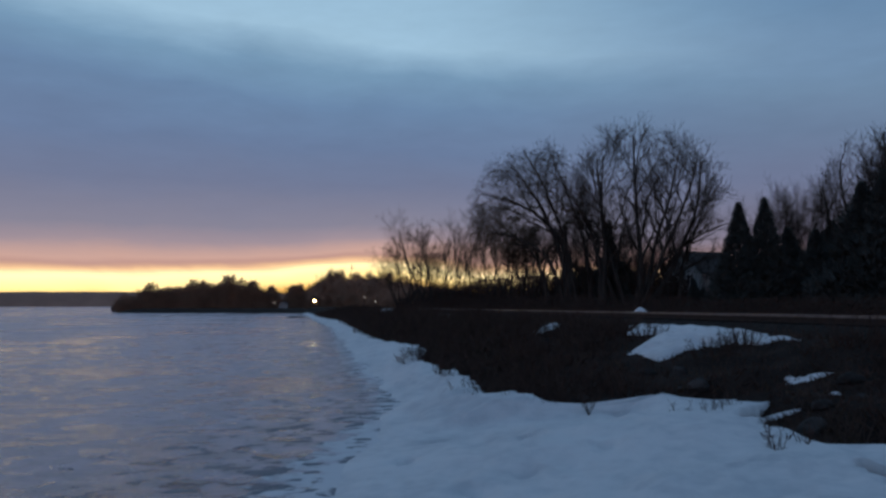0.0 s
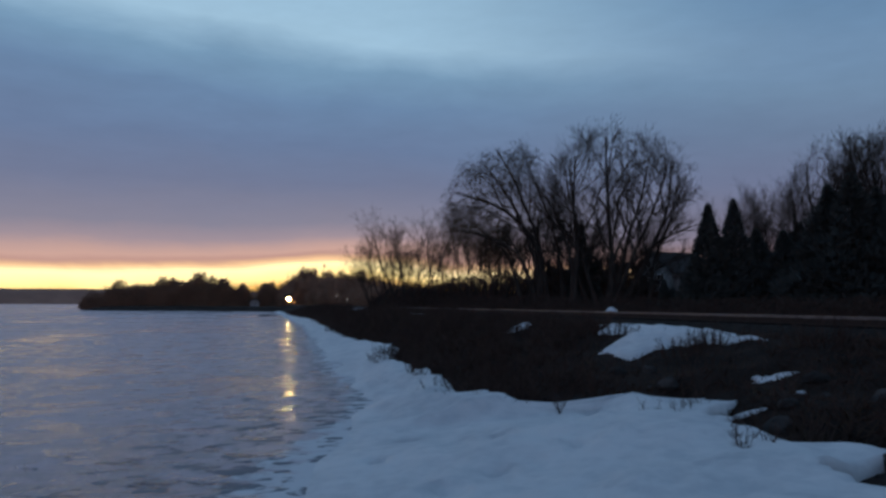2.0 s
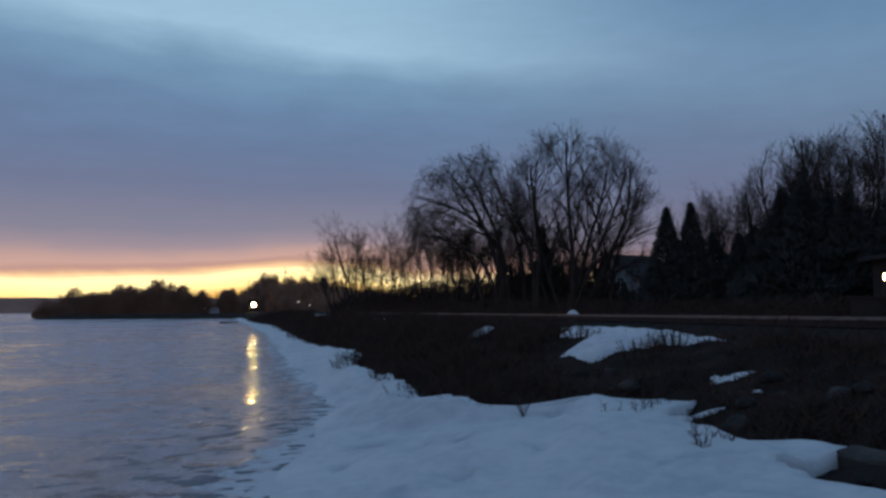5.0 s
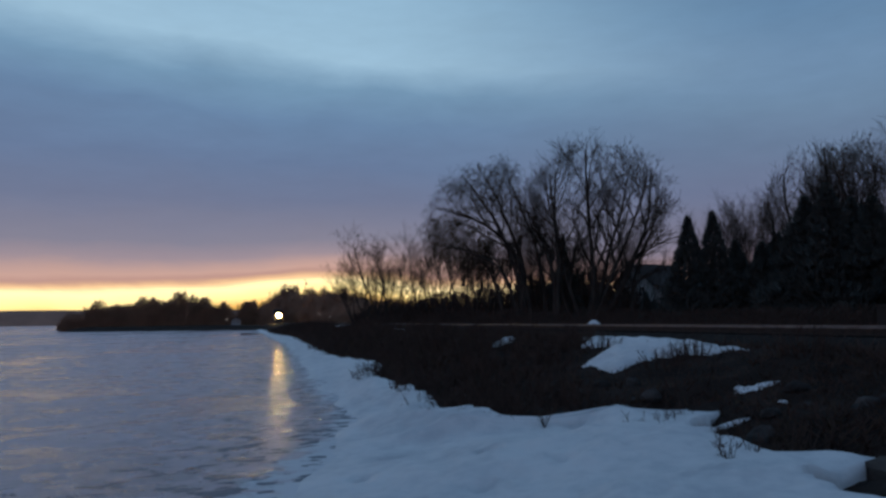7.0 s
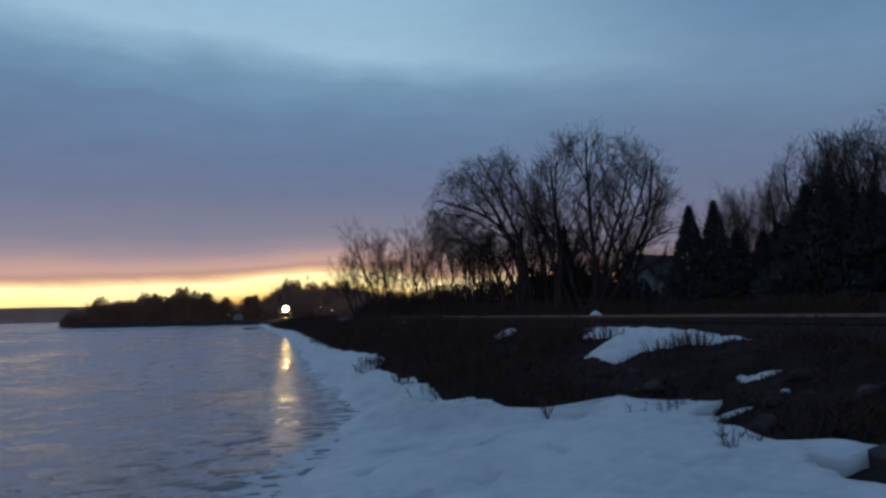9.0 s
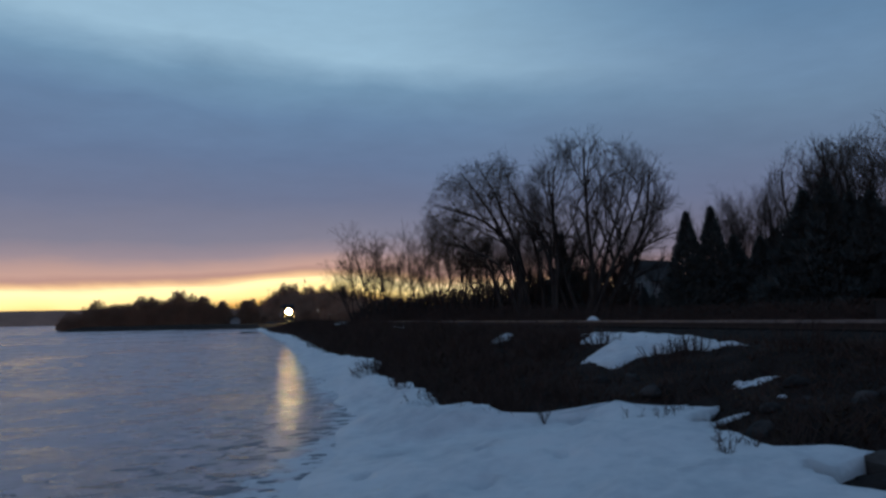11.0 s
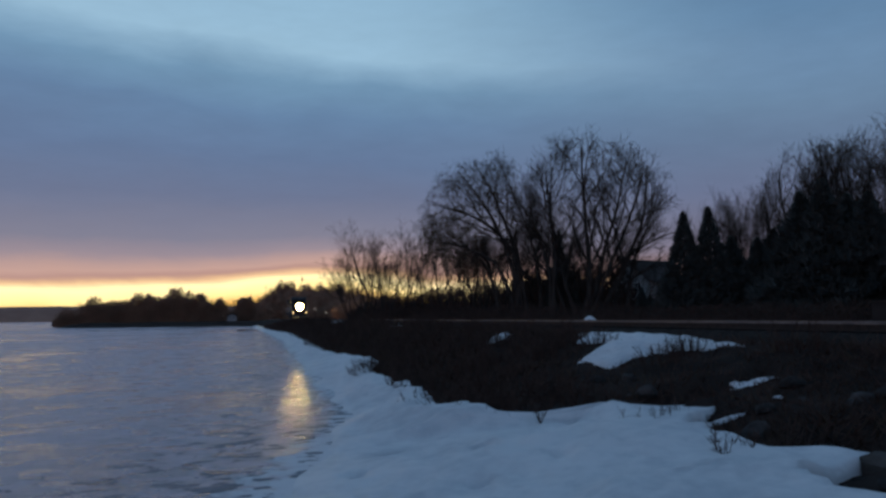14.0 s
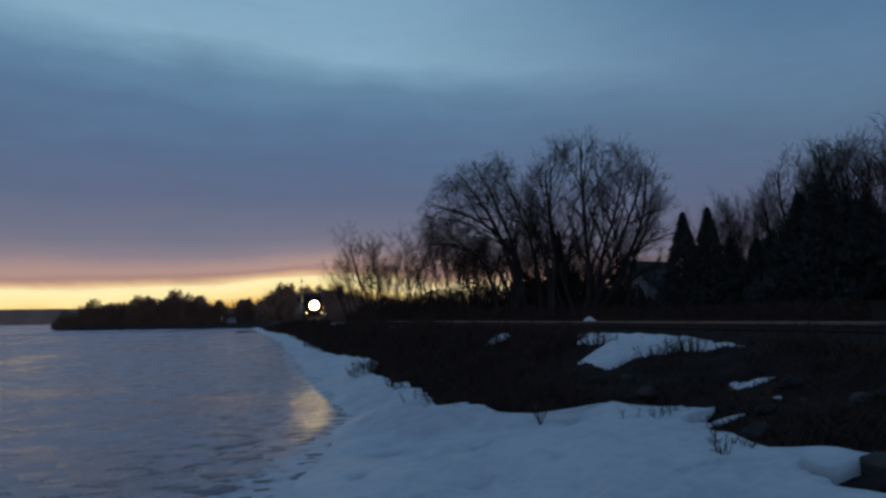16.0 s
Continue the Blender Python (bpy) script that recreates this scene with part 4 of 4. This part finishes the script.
def build_gardens():
    x, y = polar(28.7, 92)
    house("house", "pale two-storey house behind bare trees and evergreens", x, y, -72, 6.0, 6.0, 4.6, 6.9, SIDING, ((-2.2, 0.9, 1.0, 1.5), (0.9, 0.9, 1.5, 1.5), (2.6, 0.9, 0.8, 1.5), (-1.2, 3.2, 0.9, 1.1), (1.2, 3.2, 0.9, 1.1)))
    x, y = polar(53.0, 38)
    house("house", "dim brown single-storey house behind the lit deck", x, y, -50, 10.0, 8.0, 2.7, 3.3, BROWNWALL, ((-3.2, 0.9, 1.3, 1.2), (-1.0, 0.9, 1.3, 1.2), (2.0, 0.9, 1.6, 1.2)), WOOD)
    x, y = polar(-0.35, 214)
    house("boat_shed", "small pale boat shed on the wooded shore", x, y, 0, 2.4, 3.0, 1.5, 2.1, SIDING, ((0.4, 0.6, 0.5, 0.5),))
    x, y = polar(46.55, 27)
    flag = flagpole(x, y)
    z = land(x, y)
    deck = thing("garden_deck", "low dark wooden garden deck behind the railway", "deck", (x, y, z), -45)
    for k in range(14):
        g = Geo()
        g.box(-1.2, -0.3 + k * 0.2, 0.86, 4.2, -0.115 + k * 0.2, 0.9)
        part("plank", g, WOOD, deck)
    g = Geo()
    g.box(-1.15, -0.25, -0.3, 4.15, -0.21, 0.856)
    part("skirt", g, BROWNWALL, deck, "dark board skirt")
    for px in (-1.1, 1.5, 4.1):
        g = Geo()
        g.box(px - 0.06, 2.3, -0.3, px + 0.06, 2.42, 0.856)
        part("post", g, WOOD, deck)
    z += 0.9
    # spotlight at the pole's foot
    s = thing("spotlight", "small glowing garden spotlight at the flagpole foot", "spotlight", (x - 0.05, y + 0.28, z))
    g = Geo()
    g.tube([Vector((0, 0, -0.05)), Vector((0, 0, 0.5))], [0.02, 0.02], 8, True)
    part("stake", g, BLACK, s)
    g = Geo()
    g.tube([Vector((0, 0, 0.5)), Vector((0.02, -0.02, 0.56)), Vector((0.05, -0.05, 0.68))], [0.03, 0.06, 0.065], 14, True)
    part("lamp", g, SPOT, s, "glowing warm lamp head")
    # railing with string lights
    r = thing("deck_railing", "low dark wooden railing hung with warm string lights", "railing", (x, y, z), -45)
    for k in range(6):
        g = Geo()
        g.box(-0.3 + k * 0.4, -0.25, -0.9, -0.24 + k * 0.4, -0.19, 0.65)
        part("post", g, WOOD, r)
    for zz in (0.22, 0.58):
        g = Geo()
        g.box(-0.3, -0.25, zz, 1.76, -0.205, zz + 0.07)
        part("rail", g, WOOD, r)
    rng = random.Random(4)
    lights = thing("string_lights", "string of small warm glowing bulbs on the railing", "string lights", (x, y, z), -45)
    wire = Geo()
    ends = []
    for k in range(24):
        top = k < 12
        q = (k % 12) / 11
        px, pz = 0.10 + 1.08 * q, (0.56 if top else 0.25) + 0.07 * math.sin(k * 2.1) + rng.uniform(-0.03, 0.03)
        ends.append(Vector((px, -0.27, pz)))
        if rng.random() < 0.82:
            g = Geo()
            g.tube([Vector((px, -0.28, pz - 0.02)), Vector((px, -0.28, pz)), Vector((px, -0.28, pz + 0.03))], [0.005, 0.012, 0.006], 8, True)
            part("bulb", g, BULB, lights)
    wire.tube(ends[:12], [0.006] * 12, 4)
    wire.tube(ends[12:], [0.006] * 12, 4)
    part("wire", wire, BLACK, lights)
    for az, d, hgt in ((5.55, 165, 2.4), (6.35, 150, 1.5), (-1.0, 205, 1.3)):
        lx, ly = polar(az, d)
        lz = max(0.0, land(lx, ly))
        t = thing("yard_lamp", "small lit lamp on a thin dark post by the shore", "lamp", (lx, ly, lz), group="distant yard lamps")
        g = Geo()
        g.tube([Vector((0, 0, -0.2)), Vector((0, 0, hgt))], [0.05, 0.04], 8, True)
        part("post", g, BLACK, t)
        g = Geo()
        g.tube([Vector((0, 0, hgt)), Vector((0, 0, hgt + 0.05)), Vector((0, 0, hgt + 0.13)), Vector((0, 0, hgt + 0.18))], [0.02, 0.05, 0.05, 0.02], 12, True)
        part("globe", g, YARD, t, "glowing lamp globe", True)
    return flag


FLAG = build_gardens()


# ---- stones and driftwood at the bank ----
def rock(x, y, z, s, seed, mat=STONE, label="dark rough riprap stone at the snow edge"):
    rng = random.Random(seed)
    bm = bmesh.new()
    bmesh.ops.create_icosphere(bm, subdivisions=2, radius=1.0)
    for v in bm.verts:
        k = 1 + 0.35 * n3(v.co.x * 1.2 + seed, v.co.y * 1.2, v.co.z * 1.2) + 0.12 * n3(v.co.x * 4 + seed, v.co.y * 4, v.co.z * 4)
        v.co = Vector((v.co.x * s * k * rng.uniform(0.97, 1.03), v.co.y * s * 0.8 * k, v.co.z * s * 0.6 * k))
    me = bpy.data.meshes.new("rock")
    bm.to_mesh(me)
    bm.free()
    me.materials.append(mat)
    ob = new("rock", me)
    ob.matrix_basis = pose(x, y, z, rng.uniform(-20, 20), rng.uniform(-20, 20), rng.uniform(0, 360))
    return tagged(ob, label, "rock", "riprap stones on the bank")


def build_stones():
    rng = random.Random(77)
    for k in range(34):
        y = 4.2 + 9 * rng.random() ** 1.3
        x = bank_edge(y) + 0.15 + 3.2 * rng.random() ** 1.5
        rock(x, y, land(x, y) + 0.02, rng.uniform(0.07, 0.2), k)
    # a squared timber, split and worn along its edges
    g, rows = Geo(), 34
    section = ((-0.15, -0.15), (-0.06, -0.16), (0.06, -0.16), (0.14, -0.15), (0.15, -0.06), (0.15, 0.06), (0.13, 0.11),
               (0.05, 0.125), (-0.05, 0.125), (-0.13, 0.11), (-0.155, 0.06), (-0.16, -0.06))
    for k in range(rows + 1):
        d = 3.2 * k / rows
        for a, b in section:
            w = 0.022 * n3(a * 9, d * 2.2, b * 9) + 0.010 * n3(a * 30, d * 4.0, b * 30)
            chip = 0.05 * max(0.0, n3(d * 2.6, a * 3, 5.0)) * (b > 0.1)
            g.v.append(Vector((a * (1 + 2.5 * w) + 0.06 * d, -d - (0.10 * n3(a * 14, b * 14, 2.0) if k in (0, rows) else 0.0), b + w - chip - 0.012 * d)))
    n = len(section)
    g.f = [(k * n + i, k * n + (i + 1) % n, (k + 1) * n + (i + 1) % n, (k + 1) * n + i) for k in range(rows) for i in range(n)]
    g.f += [tuple(reversed(range(n))), tuple(rows * n + i for i in range(n))]
    log = lone("driftwood_timber", g, WOOD, "weathered squared grey timber lying at the snow edge", "timber")
    log.matrix_basis = pose(5.74, 6.0, 0.26, 0, -9, 0)
    for k, (x, y, r) in enumerate(((5.42, 5.72, 0.15), (5.55, 5.25, 0.14), (5.5, 4.9, 0.14), (5.62, 4.5, 0.15), (5.12, 5.55, 0.09))):
        rock(x, y, 0.14, r, 300 + k, label="dark stone under the squared timber")
    g = Geo()
    pts = wander(Vector((-1.3, 0, 0.08)), Vector((1, 0, 0)), 2.6, 6, random.Random(6), 0.04, 0)
    g.tube(pts, [0.10, 0.13, 0.14, 0.14, 0.13, 0.11, 0.07], 10, True)
    far = lone("driftwood_log", g, WOOD, "dark waterlogged log frozen into the lake ice", "log", "", True)
    far.matrix_basis = pose(1.3, 116.5, 0.0, 0, 0, 4)
    t = thing("bucket", "small green plastic bucket lying among the stones", "bucket", (6.5, 5.85, land(6.5, 5.85) + 0.05), 75)
    g = Geo()
    g.tube([Vector((0, 0, 0)), Vector((0, 0.2, 0.02)), Vector((0, 0.21, 0.02))], [0.06, 0.085, 0.09], 18, True)
    part("body", g, GREEN, t, "", True)


build_stones()


def motions():
    """The train comes on at an even speed; the flag stirs in the wind."""
    walk(LOCOMOTIVE, [(t, pose(TRACK_X, 364.0 - 15.0 * t, RAIL_Z)) for t in (0, 4, 8, 12, 16)])
    o = FLAG.matrix_basis.translation.copy()
    walk(FLAG, [(0.4 * k, pose(*o, 0, 0, -40 + 4 * math.sin(k * 1.7) + 3 * math.sin(k * 0.9))) for k in range(41)])


motions()
